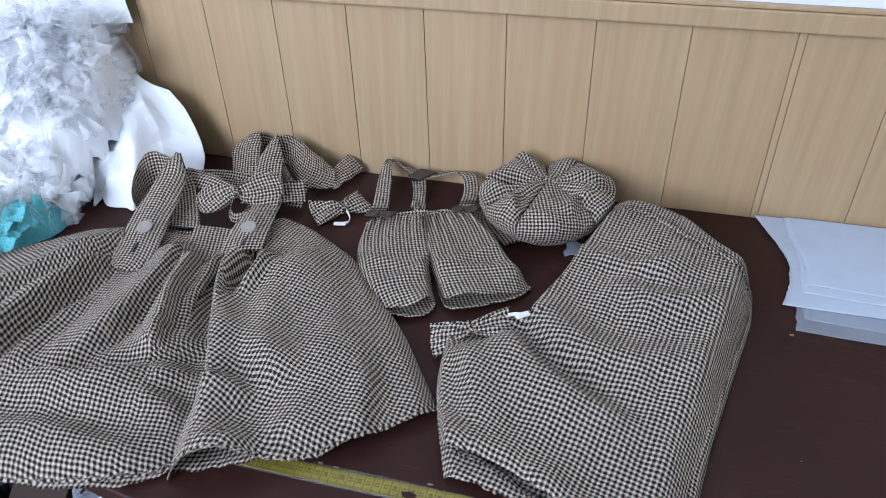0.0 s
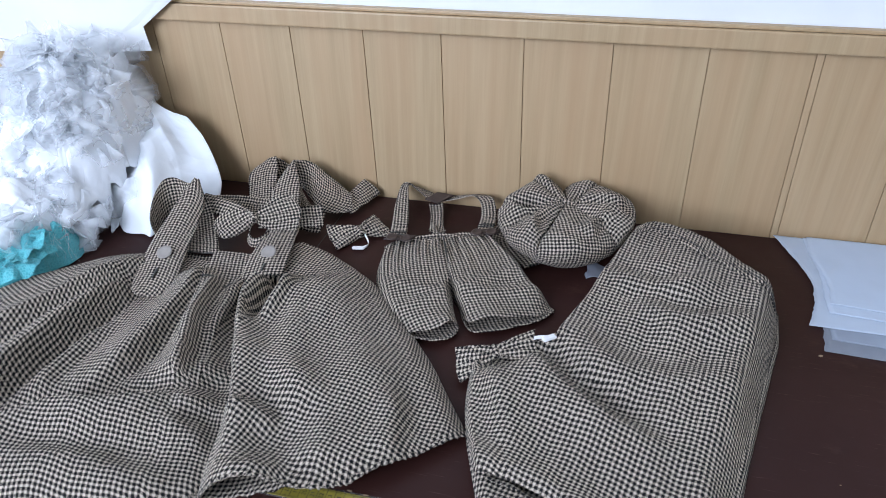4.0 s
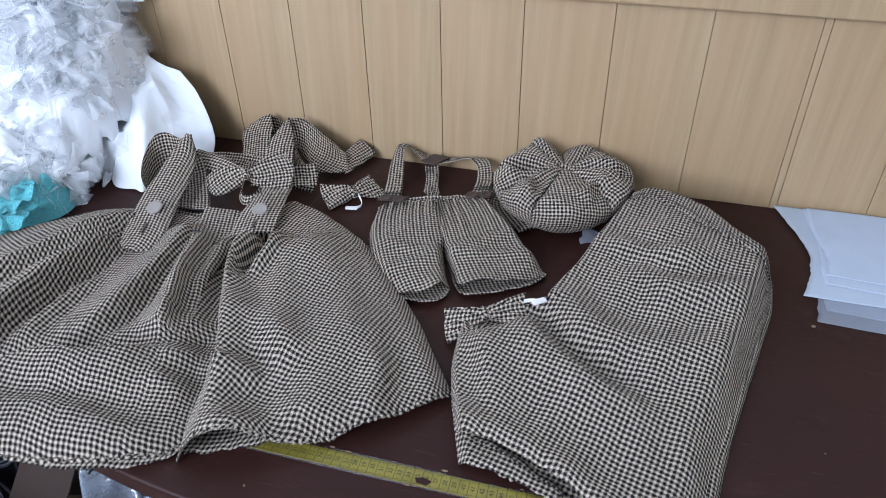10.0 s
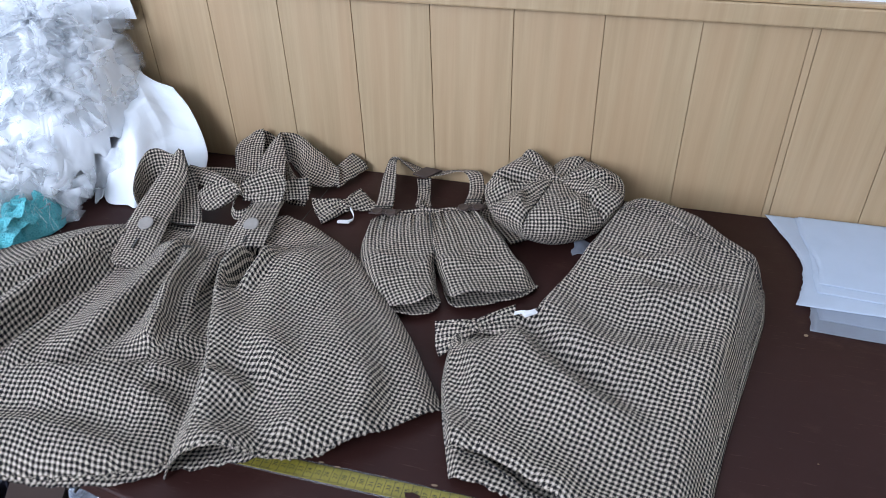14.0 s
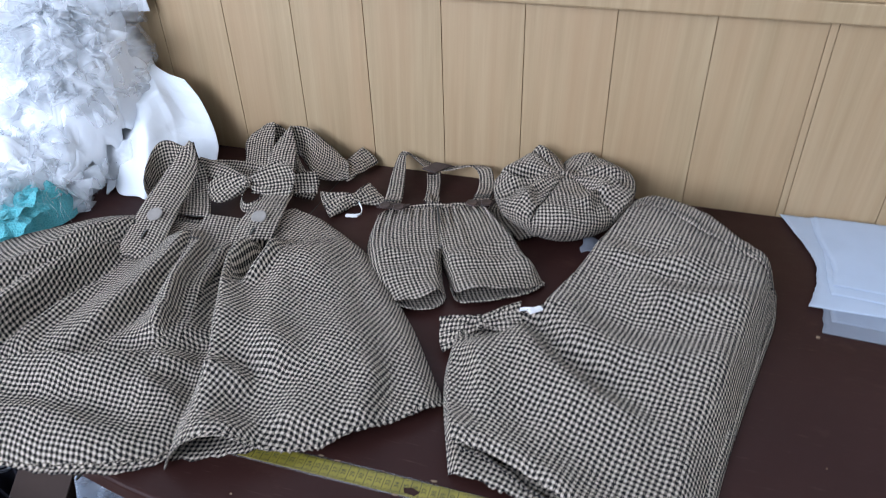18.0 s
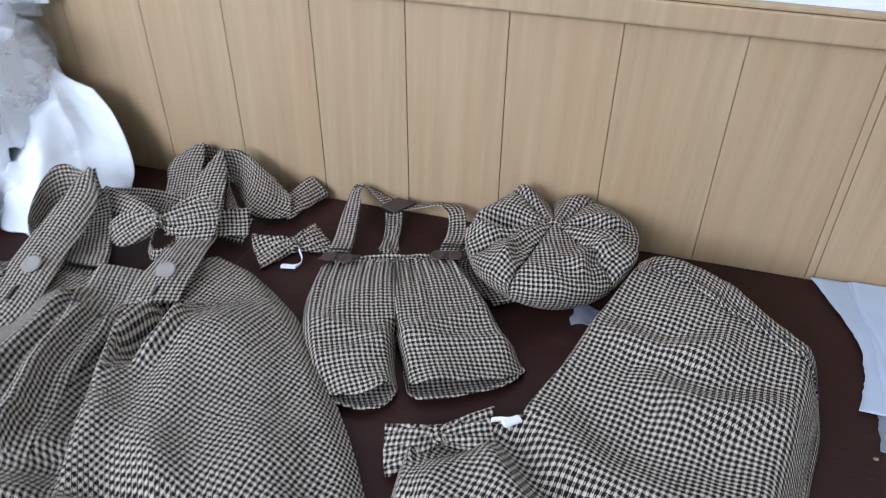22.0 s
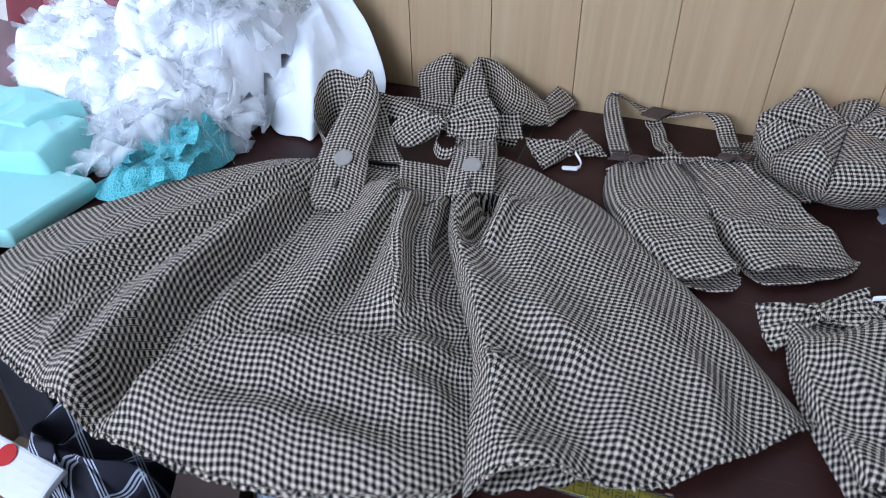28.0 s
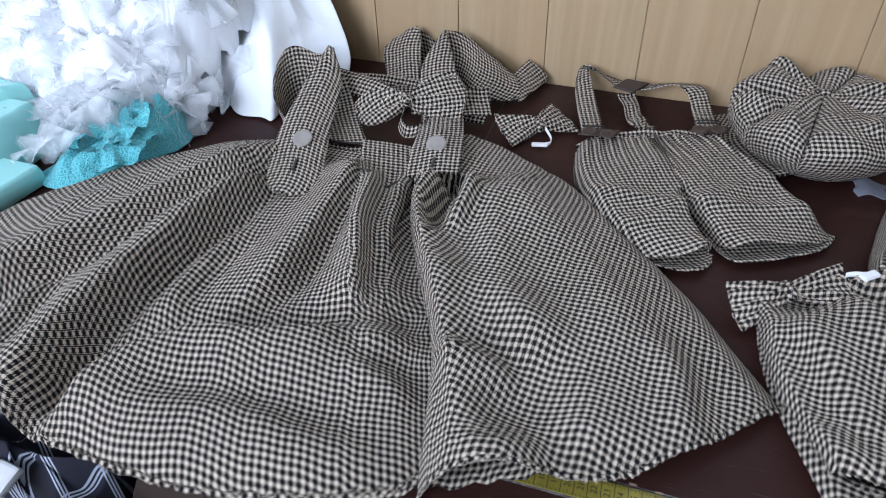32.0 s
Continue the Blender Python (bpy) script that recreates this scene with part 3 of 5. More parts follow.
WAIST = (-0.612, 0.880, Z)
skirt_panel("skirt_front_left", [WAIST, (-0.50, 0.868, Z + 0.004), (-0.385, 0.880, Z + 0.004)],
            [(-0.852, 0.514, Z), (-0.762, 0.462, Z), (-0.655, 0.423, Z), (-0.567, 0.404, Z), (-0.447, 0.400, Z), (-0.36, 0.416, Z), (-0.312, 0.434, Z), (-0.278, 0.462, Z), (-0.264, 0.498, Z)],
            [WAIST, (-0.660, 0.852, Z), (-0.712, 0.824, Z), (-0.766, 0.778, Z), (-0.806, 0.728, Z), (-0.846, 0.655, Z), (-0.864, 0.585, Z), (-0.852, 0.514, Z)],
            [(-0.385, 0.880, Z + 0.004), (-0.360, 0.72, Z), (-0.292, 0.56, Z), (-0.264, 0.498, Z)], 190, 130, left_height, dress, 0.75)
skirt_panel("skirt_front_right", [(-0.402, 0.815, Z + 0.006), (-0.395, 0.92, Z + 0.01), (-0.364, 0.968, Z + 0.004)],
            [(-0.274, 0.449, Z + 0.005), (-0.225, 0.472, Z + 0.010), (-0.15, 0.495, Z), (-0.082, 0.541, Z), (-0.008, 0.612, Z)],
            [(-0.402, 0.815, Z + 0.006), (-0.384, 0.75, Z + 0.006), (-0.343, 0.66, Z + 0.004), (-0.303, 0.575, Z + 0.004), (-0.274, 0.449, Z + 0.005)],
            [(-0.364, 0.968, Z + 0.004), (-0.312, 0.952, Z), (-0.222, 0.889, Z), (-0.143, 0.802, Z), (-0.085, 0.729, Z), (-0.042, 0.664, Z), (-0.008, 0.612, Z)],
            150, 130, right_height, dress, grain=-0.10)
# the back of the skirt, which shows below the front hem
skirt_panel("skirt_back", [(-0.60, 0.86, Z), (-0.40, 0.86, Z)],
            [(-0.80, 0.53, Z), (-0.66, 0.460, Z), (-0.56, 0.409, Z), (-0.45, 0.404, Z), (-0.36, 0.416, Z), (-0.295, 0.443, Z), (-0.235, 0.474, Z), (-0.18, 0.500, Z), (-0.10, 0.55, Z), (-0.03, 0.615, Z)],
            [(-0.60, 0.86, Z), (-0.70, 0.70, Z), (-0.80, 0.53, Z)], [(-0.40, 0.86, Z), (-0.20, 0.78, Z), (-0.03, 0.615, Z)], 90, 40,
            lambda s, t, x, y: 0.003 + 0.002 * np.sin(s * 60) * t + 0.001 * wave(x, y, 40, 2), dress)
# waistband between the straps
band = spline([(-0.59, 0.868, Z + 0.022), (-0.50, 0.868, Z + 0.022), (-0.44, 0.880, Z + 0.023), (-0.375, 0.905, Z + 0.026)], 14)
part("waistband", ribbon("waistband", band, [(-0.006, 0.018, -0.001)] * 14, 40, 8, 0.002, 0.0015, 6), CLOTH, dress)
# box pleat between the straps, laid on the front
left_edge = [(-0.494, 0.884), (-0.476, 0.831), (-0.460, 0.790), (-0.446, 0.727), (-0.416, 0.660), (-0.392, 0.603)]
right_edge = [(-0.428, 0.892), (-0.406, 0.831), (-0.398, 0.779), (-0.392, 0.723), (-0.380, 0.672), (-0.362, 0.612)]
rows = [laid(between(left_edge, right_edge, k), 70, 0, "skirt_front_left") for k in np.linspace(0, 1, 17)]
p = np.array(rows)
fade = np.linspace(1, 0, 70)[None, :] ** 0.8
p[..., 2] += 0.001 + fade * (0.006 * (1 - np.linspace(0, 1, 17)[:, None]) ** 0.4 + 0.003)
part("front_pleat", cloth_mesh("front_pleat", p.transpose(1, 0, 2), 0.0014, 0.5, 0.0, (0.001, 0.002)), CLOTH, dress)
part("waist_seam", ribbon("waist_seam", [tuple(p[k, 22]) for k in (0, 4, 8, 12, 16)], [(0.0002, 0.0010, 0.0006)] * 5, 40, 3, 0.0004, 0, 1, 0.001), INK, dress, "dark seam line")
for sheet_name in ("skirt_front_left", "skirt_front_right"):
    g = SHEETS[sheet_name]
    line = g[-1]
    out = g[-1] - g[-4]
    out[:, 2] = 0
    out /= np.linalg.norm(out, axis=1, keepdims=True) + 1e-9
    q = np.linspace(0, 2 * np.pi, 13)
    wob = 1 + 0.25 * np.sin(np.arange(len(line)) * 0.9) + 0.2 * np.sin(np.arange(len(line)) * 2.3)
    roll = line[:, None] + out[:, None] * (0.0016 * wob[:, None] * np.cos(q))[..., None]
    roll[..., 2] += 0.0017 * wob[:, None] * np.sin(q) + 0.0004
    roll[..., 2] = np.maximum(roll[..., 2], Z + 0.0012)
    part("rolled_hem", cloth_mesh("rolled_hem", roll, 0.0006, 0.5, 0.78, wrap=True), CLOTH, dress)
# left strap: buttoned tab with a rounded point, standing loop, and its back end
part("strap", strip("strap", lifted([(-0.548, 0.746, 0.030), (-0.561, 0.754, 0.032), (-0.574, 0.776, 0.034), (-0.592, 0.823, 0.038), (-0.603, 0.880, 0.048), (-0.606, 0.932, 0.062), (-0.602, 0.970, 0.080), (-0.594, 1.009, 0.100)]),
                    lifted([(-0.530, 0.744, 0.030), (-0.511, 0.758, 0.031), (-0.510, 0.790, 0.034), (-0.521, 0.831, 0.038), (-0.537, 0.880, 0.043), (-0.551, 0.935, 0.052), (-0.563, 0.980, 0.068), (-0.584, 1.006, 0.097)]), 80, 15, 0.004, 0.0008, 11), CLOTH, dress)
part("strap_inside", strip("strap_inside", lifted([(-0.588, 1.012, 0.097), (-0.606, 1.018, 0.084), (-0.628, 1.026, 0.079), (-0.654, 1.026, 0.086), (-0.668, 1.012, 0.082), (-0.666, 0.980, 0.066), (-0.652, 0.940, 0.050), (-0.622, 0.905, 0.040)]),
                           lifted([(-0.570, 1.000, 0.040), (-0.594, 1.006, 0.024), (-0.620, 1.010, 0.012), (-0.642, 1.000, 0.008), (-0.650, 0.975, 0.010), (-0.640, 0.940, 0.014), (-0.620, 0.908, 0.020), (-0.590, 0.885, 0.024)]), 70, 11, 0.001, 0.0010, 13), CLOTH, dress)
part("strap_back", strip("strap_back", lifted([(-0.612, 1.000, 0.034), (-0.588, 0.950, 0.024), (-0.562, 0.905, 0.024), (-0.548, 0.880, 0.026)]),
                         lifted([(-0.572, 1.004, 0.060), (-0.550, 0.980, 0.038), (-0.522, 0.938, 0.026), (-0.490, 0.888, 0.025)]), 60, 11, 0.002, 0.0010, 12), CLOTH, dress)
part("back_edge", strip("back_edge", lifted([(-0.549, 0.884, 0.0275), (-0.520, 0.884, 0.0275), (-0.489, 0.891, 0.0268)]), lifted([(-0.549, 0.8815, 0.0272), (-0.520, 0.8815, 0.0272), (-0.488, 0.8885, 0.0265)]), 40, 3, 0.0006, 0.0003, 2), INK, dress, "dark overlocked edge")
disc_button(dress, (-0.558, 0.842, Z + 0.0475), 0.0128, BONE, tilt=(0.42, 0.02, 0), label="pale grey button on the strap")
part("buttonhole", ribbon("buttonhole", lifted([(-0.543, 0.783, 0.0395), (-0.549, 0.806, 0.0415)]), [(0.0018, 0, 0)] * 2, 8, 3, 0.0005, 0, 1), INK, dress)
# right strap: tab, rise to a folded peak and the tail thrown to the side
part("strap", strip("strap", lifted([(-0.413, 0.821, 0.031), (-0.424, 0.865, 0.036), (-0.431, 0.92, 0.038), (-0.446, 0.975, 0.030), (-0.466, 1.03, 0.034), (-0.480, 1.08, 0.052), (-0.476, 1.118, 0.070), (-0.467, 1.147, 0.086)]),
                    lifted([(-0.356, 0.847, 0.031), (-0.362, 0.89, 0.037), (-0.377, 0.945, 0.038), (-0.390, 0.990, 0.030), (-0.406, 1.03, 0.034), (-0.422, 1.07, 0.046), (-0.441, 1.115, 0.062), (-0.463, 1.149, 0.086)]), 90, 13, 0.003, 0.0008, 14), CLOTH, dress)
part("strap_loop", strip("strap_loop", lifted([(-0.520, 1.040, 0.018), (-0.541, 1.091, 0.026), (-0.563, 1.137, 0.043), (-0.560, 1.158, 0.053), (-0.546, 1.173, 0.062)]),
                         lifted([(-0.474, 1.045, 0.024), (-0.491, 1.106, 0.040), (-0.504, 1.150, 0.058), (-0.513, 1.170, 0.070), (-0.519, 1.180, 0.076)]), 70, 11, 0.003, 0.0008, 15), CLOTH, dress)
part("strap_inside", strip("strap_inside", lifted([(-0.556, 1.168, 0.052), (-0.538, 1.182, 0.064), (-0.519, 1.188, 0.068), (-0.496, 1.194, 0.050), (-0.466, 1.196, 0.036)]),
                           lifted([(-0.545, 1.150, 0.006), (-0.525, 1.165, 0.004), (-0.508, 1.178, 0.004), (-0.488, 1.184, 0.004), (-0.462, 1.188, 0.004)]), 50, 9, 0.001, 0.0008, 17), CLOTH, dress)
part("strap_tail", strip("strap_tail", lifted([(-0.466, 1.152, 0.086), (-0.441, 1.172, 0.075), (-0.403, 1.162, 0.058), (-0.372, 1.150, 0.043), (-0.345, 1.136, 0.030)]),
                         lifted([(-0.452, 1.150, 0.020), (-0.424, 1.118, 0.020), (-0.398, 1.090, 0.018), (-0.366, 1.082, 0.016), (-0.330, 1.100, 0.014)]), 80, 13, 0.003, 0.0014, 16), CLOTH, dress)
part("tail_end", strip("tail_end", lifted([(-0.384, 1.122, 0.020), (-0.358, 1.155, 0.026), (-0.338, 1.194, 0.038)]),
                       lifted([(-0.330, 1.092, 0.014), (-0.316, 1.138, 0.014), (-0.303, 1.186, 0.012)]), 40, 11, 0.004, 0.0012, 19), CLOTH, dress)
part("strap_underside", strip("strap_underside", lifted([(-0.446, 1.125, 0.046), (-0.424, 1.098, 0.034), (-0.398, 1.078, 0.020)]),
                              lifted([(-0.430, 1.082, 0.026), (-0.408, 1.062, 0.016), (-0.385, 1.058, 0.008)]), 40, 7, 0.002, 0.001, 18), CLOTH, dress)
disc_button(dress, (-0.396, 0.886, Z + 0.0435), 0.0128, BONE, tilt=(0.42, 0, 0), label="pale grey button on the strap")
part("buttonhole", ribbon("buttonhole", lifted([(-0.388, 0.842, 0.0375), (-0.390, 0.860, 0.040)]), [(0.0018, 0, 0)] * 2, 8, 3, 0.0005, 0, 1), INK, dress)


def bow_loop(centre, tip, half, puff, seed, pinch=0.24, rounded=0, lean=0.25):
    """One puffed half of a bow, from its knot to its tip."""
    c, e = np.array(centre, float), np.array(tip, float)
    axis = e - c
    side = np.cross((0, 0, 1), axis)
    side *= np.sign(side[1]) / np.linalg.norm(side)
    side = side * math.cos(lean) + np.array((0, 0, math.sin(lean)))
    s, q = np.meshgrid(np.linspace(0, 1, 34), np.linspace(0, 2 * np.pi, 45), indexing="ij")
    w = half * (pinch + (1 - pinch) * (np.sin(np.pi / 2 * s ** 0.8) * np.clip(1 - s ** rounded, 0.05, 1) ** 0.5 if rounded else s ** 0.9))
    body = puff * (0.45 + 0.55 * np.sin(np.pi * np.clip(s, 0, 0.97) ** 0.9)) * (1 - 0.6 * s ** 6)
    k = np.cos(q)
    z = body * np.sign(np.sin(q)) * np.abs(np.sin(q)) ** 0.7 + (0.0046 * np.cos(k * 9 + seed) + 0.0022 * np.cos(k * 15 + 2 * seed)) * (1 - 0.75 * s) * np.sign(np.sin(q)) * np.abs(np.sin(q)) ** 0.3
    length = s + 0.07 * s * (1 - k * k) * 0 + 0.05 * s * np.sin(k * 2.1 + seed)
    p = c + axis * length[..., None] + side * (w * k)[..., None]
    p[..., 2] += z
    return cloth_mesh("loop", p, 0.0008, 0.25, 0.35 * math.cos(seed), wrap=True)


def knot(centre, r, turn):
    s, q = np.meshgrid(np.linspace(-1, 1, 12), np.linspace(0, 2 * np.pi, 24), indexing="ij")
    rr = r * np.sqrt(1.02 - s ** 4) * (0.9 + 0.1 * np.cos(3 * q))
    x, y, z = rr * np.cos(q) * 0.8, s * r * 1.25, rr * np.sin(q) * 0.85
    p = np.stack([x * math.cos(turn) - y * math.sin(turn) + centre[0], x * math.sin(turn) + y * math.cos(turn) + centre[1], z + centre[2]], 2)
    return cloth_mesh("knot", p, 0.0008, wrap=True)


def bow_tie(name, centre, left, right, half, puff, label, seed, clip=None):
    tie = thing(name, (centre[0], centre[1], Z), label, "bow tie", "bow ties")
    part("loop", bow_loop(centre, left, half, puff, seed), CLOTH, tie)
    part("loop", bow_loop(centre, right, half, puff, seed + 1.7), CLOTH, tie)
    turn = math.atan2(right[1] - left[1], right[0] - left[0])
    part("knot", knot(centre, half * 0.32, turn), CLOTH, tie)
    return tie


# headband with a large bow lying across the right strap
headband = thing("bow_headband", (-0.46, 0.97, Z), "houndstooth headband with a large tied bow", "headband")
part("band", ribbon("band", [(-0.628, 1.060, Z + 0.014), (-0.56, 1.060, Z + 0.024), (-0.48, 1.052, Z + 0.026), (-0.40, 1.035, Z + 0.022), (-0.366, 1.035, Z + 0.020)], [(0.0, 0.018, 0.010)] * 5, 50, 8, 0.002, 0.001, 21), CLOTH, headband)
KNOT = (-0.466, 0.976, Z + 0.050)
part("loop", bow_loop(KNOT, (-0.534, 0.954, Z + 0.034), 0.029, 0.0065, 0.4, 0.12, 6, 0.60), CLOTH, headband)
part("loop", bow_loop(KNOT, (-0.394, 1.008, Z + 0.056), 0.036, 0.0060, 2.0, 0.10, 16, 0.70), CLOTH, headband)
part("tail", ribbon("tail", [(-0.470, 0.984, Z + 0.040), (-0.530, 1.004, Z + 0.046), (-0.594, 1.010, Z + 0.050)], [(0.003, 0.006, 0.006), (0.003, 0.013, 0.010), (0.004, 0.016, 0.011)], 30, 7, 0.003, 0.001, 22), CLOTH, headband)
part("tail", ribbon("tail", [(-0.460, 0.975, Z + 0.040), (-0.412, 1.004, Z + 0.042), (-0.362, 1.036, Z + 0.036)], [(-0.002, 0.006, 0.005), (-0.004, 0.015, 0.010), (-0.006, 0.017, 0.013)], 30, 9, 0.004, 0.001, 23), CLOTH, headband)
part("knot", knot((-0.466, 0.974, Z + 0.053), 0.009, 0.5), CLOTH, headband)
ring = spline([(-0.468, 0.966, Z + 0.046), (-0.468, 0.948, Z + 0.030), (-0.455, 0.934, Z + 0.026), (-0.438, 0.934, Z + 0.030), (-0.428, 0.950, Z + 0.036)], 14)
part("elastic", ribbon("elastic", ring, [(0.001, 0.003, 0.0075)] * 14, 30, 5, 0.001, 0.0005, 1), CLOTH, headband)


def clip_on(parent, path, block):
    part("elastic", ribbon("elastic", path, [(0.0, 0.001, 0.0022)] * len(path), 24, 3, 0, 0, 1, 0.001), WHITE, parent, "white elastic")
    bm = bmesh.new()
    bmesh.ops.create_cube(bm, size=1.0, matrix=block)
    bmesh.ops.bevel(bm, geom=bm.edges[:], offset=0.0012, segments=2, affect="EDGES")
    part("hook", bm, WHITE, parent, "white plastic hook")


tie = bow_tie("bow_tie", (-0.292, 1.030, Z + 0.014), (-0.336, 1.000, Z + 0.014), (-0.258, 1.066, Z + 0.012), 0.034, 0.006, "small houndstooth bow tie with a white elastic on the table", 0.9)
clip_on(tie, [(-0.280, 1.022, Z + 0.014), (-0.270, 1.010, Z + 0.008), (-0.268, 0.998, Z + 0.006), (-0.276, 0.990, Z + 0.006)], Matrix.Translation((-0.281, 0.990, Z + 0.005)) @ Matrix.Rotation(0.2, 4, "Z") @ Matrix.Diagonal((0.022, 0.008, 0.004, 1)))

# ---- baby shorts with braces ----
shorts = thing("baby_shorts", (-0.09, 0.92, Z), "small houndstooth shorts with crossed braces laid flat", "shorts")
WAIST_MID, CROTCH = (-0.136, 1.030), (-0.092, 0.898)


def shorts_half(outer, inner, waist, hem, side, seed, lip, drop):
    """Front and back of one leg: outer and inner borders from waist to hem; side is the end of s at which the outer border lies."""
    top, bottom, rim, seam = ([(x, y, Z) for x, y in line] for line in (waist, hem, outer, inner))
    left, right = (rim, seam) if side == 0 else (seam, rim)

    def front(s, t, x, y):
        k = s if side == 0 else 1 - s
        apart = np.where(t < 0.56, 1.0, 1 - (1 - rise(1.0 - k, 0.16)) * rise(t - 0.56, 0.10))
        body = 0.017 + 0.007 * np.sin(np.pi * t) - 0.003 * bell(t - 1.0, 0.12) + lip * bell(t - 1.0, 0.10) * bell(k - 0.78, 0.22)
        oval = np.clip(np.sin(np.pi * np.clip(k, 0.0, 1.0)), 0, 1) ** 0.55
        near_hem = rise(t - 0.86, 0.14)
        h = 0.004 + body * (rise(k + 0.004, 0.13) * apart * (1 - near_hem) + oval * near_hem)
        rng = np.random.RandomState(seed)
        for m in range(8):
            at, wide, tall, long = 0.05 + 0.128 * m + rng.uniform(-0.03, 0.03), rng.uniform(0.030, 0.050), rng.uniform(0.002, 0.0048), rng.uniform(0.20, 0.50)
            drift = k - at - 0.05 * t * rng.uniform(-1, 1)
            h = h + tall * np.where(drift < 0, bell(drift, wide * (1 + t)), bell(drift, 0.6 * wide * (1 + t))) * bell(t - 0.03, long) * rise(t + 0.02, 0.04)
        h = h + 0.005 * bell(t - 0.60 - 0.22 * (k - 0.5), 0.05) * rise(k, 0.3) + 0.0045 * bell(t - 0.80 + 0.12 * k, 0.045) * rise(1 - k, 0.4)
        return h + 0.0022 * wave(x, y, 55, seed + 1) * rise(t, 0.1) - 0.0012 * bell(k - 1.0, 0.02)

    leg = skirt_panel("leg", top, bottom, left, right, 90, 90, front, shorts)
    p = coons(top, bottom, left, right, 90, 90)
    s, t = grid_st(90, 90)
    p[..., 2] += front(s, t, p[..., 0], p[..., 1]) + 0.0014
    lip = p[80:, 2:-2].copy()
    lip[-1, :, 2] -= 0.004
    lip[-1, :, :2] += 0.5 * (lip[-1, :, :2] - lip[-3, :, :2])
    part("cuff", cloth_mesh("cuff", lip, 0.0016, 0.5, 0.0, (0.003, 0.001)), CLOTH, leg)
    down = [(x + 0.003 * d, y - 0.016 * d, z) for (x, y, z), d in zip(bottom, np.interp(np.linspace(0, 1, len(bottom)), (0, 0.5, 1), drop))]
    skirt_panel("leg_back", top, down, left[:-1] + [down[0]], right[:-1] + [down[-1]], 60, 60,
                lambda s, t, x, y: 0.0030 + 0.0008 * wave(x, y, 50, seed + 3) + 0.007 * bell(t - 1.0, 0.05), shorts)


shorts_half([(-0.231, 0.984), (-0.226, 0.930), (-0.208, 0.874), (-0.175, 0.822), (-0.136, 0.777)], [WAIST_MID, (-0.115, 0.965), CROTCH, (-0.077, 0.850), (-0.061, 0.814)],
            [(-0.231, 0.984), (-0.190, 1.009), WAIST_MID], [(-0.136, 0.777), (-0.116, 0.776), (-0.090, 0.781), (-0.068, 0.793), (-0.061, 0.814)], 0, 61, 0.022, (0.1, 0.75, 0.7))
shorts_half([(-0.050, 1.056), (-0.008, 1.004), (0.033, 0.941), (0.056, 0.910), (0.072, 0.882)], [WAIST_MID, (-0.115, 0.965), CROTCH, (-0.072, 0.860), (-0.056, 0.830)],
            [WAIST_MID, (-0.095, 1.046), (-0.050, 1.056)], [(-0.056, 0.830), (-0.044, 0.813), (-0.018, 0.819), (0.020, 0.838), (0.052, 0.856), (0.072, 0.882)], 1, 67, 0.013, (0.6, 0.8, 0.2))
part("waistband", ribbon("waistband", [(-0.231, 0.986, Z + 0.012), (-0.19, 1.010, Z + 0.023), (-0.136, 1.031, Z + 0.025), (-0.09, 1.048, Z + 0.023), (-0.050, 1.057, Z + 0.012)], [(-0.002, 0.006, 0.0)] * 5, 60, 7, 0.001, 0.0026, 33), CLOTH, shorts)
part("centre_seam", ribbon("centre_seam", [(-0.135, 1.026, Z + 0.0275), (-0.115, 0.965, Z + 0.0285), (-0.094, 0.905, Z + 0.0265)], [(0.0009, 0.0004, 0)] * 3, 24, 3, 0.0004, 0, 1), INK, shorts, "dark centre seam")
for mids, sides in (
        ([(-0.213, 1.002, Z + 0.028), (-0.222, 1.05, Z + 0.022), (-0.240, 1.125, Z + 0.026), (-0.250, 1.175, Z + 0.036), (-0.242, 1.190, Z + 0.038), (-0.214, 1.182, Z + 0.030), (-0.182, 1.162, Z + 0.024)],
         [(0.0150, 0.004, 0), (0.0150, 0.003, 0), (0.013, 0.003, 0.003), (0.008, 0.004, 0.006), (0.004, 0.010, -0.010), (0.006, 0.014, -0.006), (0.006, 0.013, 0)]),
        ([(-0.066, 1.058, Z + 0.030), (-0.068, 1.085, Z + 0.026), (-0.072, 1.130, Z + 0.022), (-0.084, 1.168, Z + 0.032), (-0.108, 1.184, Z + 0.032), (-0.145, 1.178, Z + 0.026), (-0.180, 1.166, Z + 0.024)],
         [(0.0150, 0.005, 0), (0.0150, 0.005, 0), (0.014, 0.003, 0.0), (0.011, 0.007, 0.004), (0.003, 0.012, -0.004), (-0.002, 0.013, -0.003), (0.002, 0.012, 0)]),
        ([(-0.180, 1.156, Z + 0.022), (-0.168, 1.115, Z + 0.014), (-0.156, 1.060, Z + 0.022), (-0.148, 1.036, Z + 0.028)],
         [(0.0125, 0.004, 0), (0.0110, 0.003, 0), (0.0125, 0.004, 0), (0.0135, 0.004, 0)])):
    short = len(mids) == 4
    part("brace", ribbon("brace", mids, sides, 60, 7, 0.0006, 0.0040 if short else 0.0008, 31), CLOTH, shorts)
for y, z, x in ((1.010, 0.0300, -0.214), (1.020, 0.0290, -0.216), (1.071, 0.0305, -0.067), (1.081, 0.0295, -0.068)):
    part("stitching", ribbon("stitching", [(x - 0.0142, y - 0.003, Z + z), (x, y, Z + z + 0.0006), (x + 0.0142, y + 0.004, Z + z)], [(0, 0.0006, 0.0002)] * 3, 16, 3, 0.0003, 0, 1), INK, shorts)
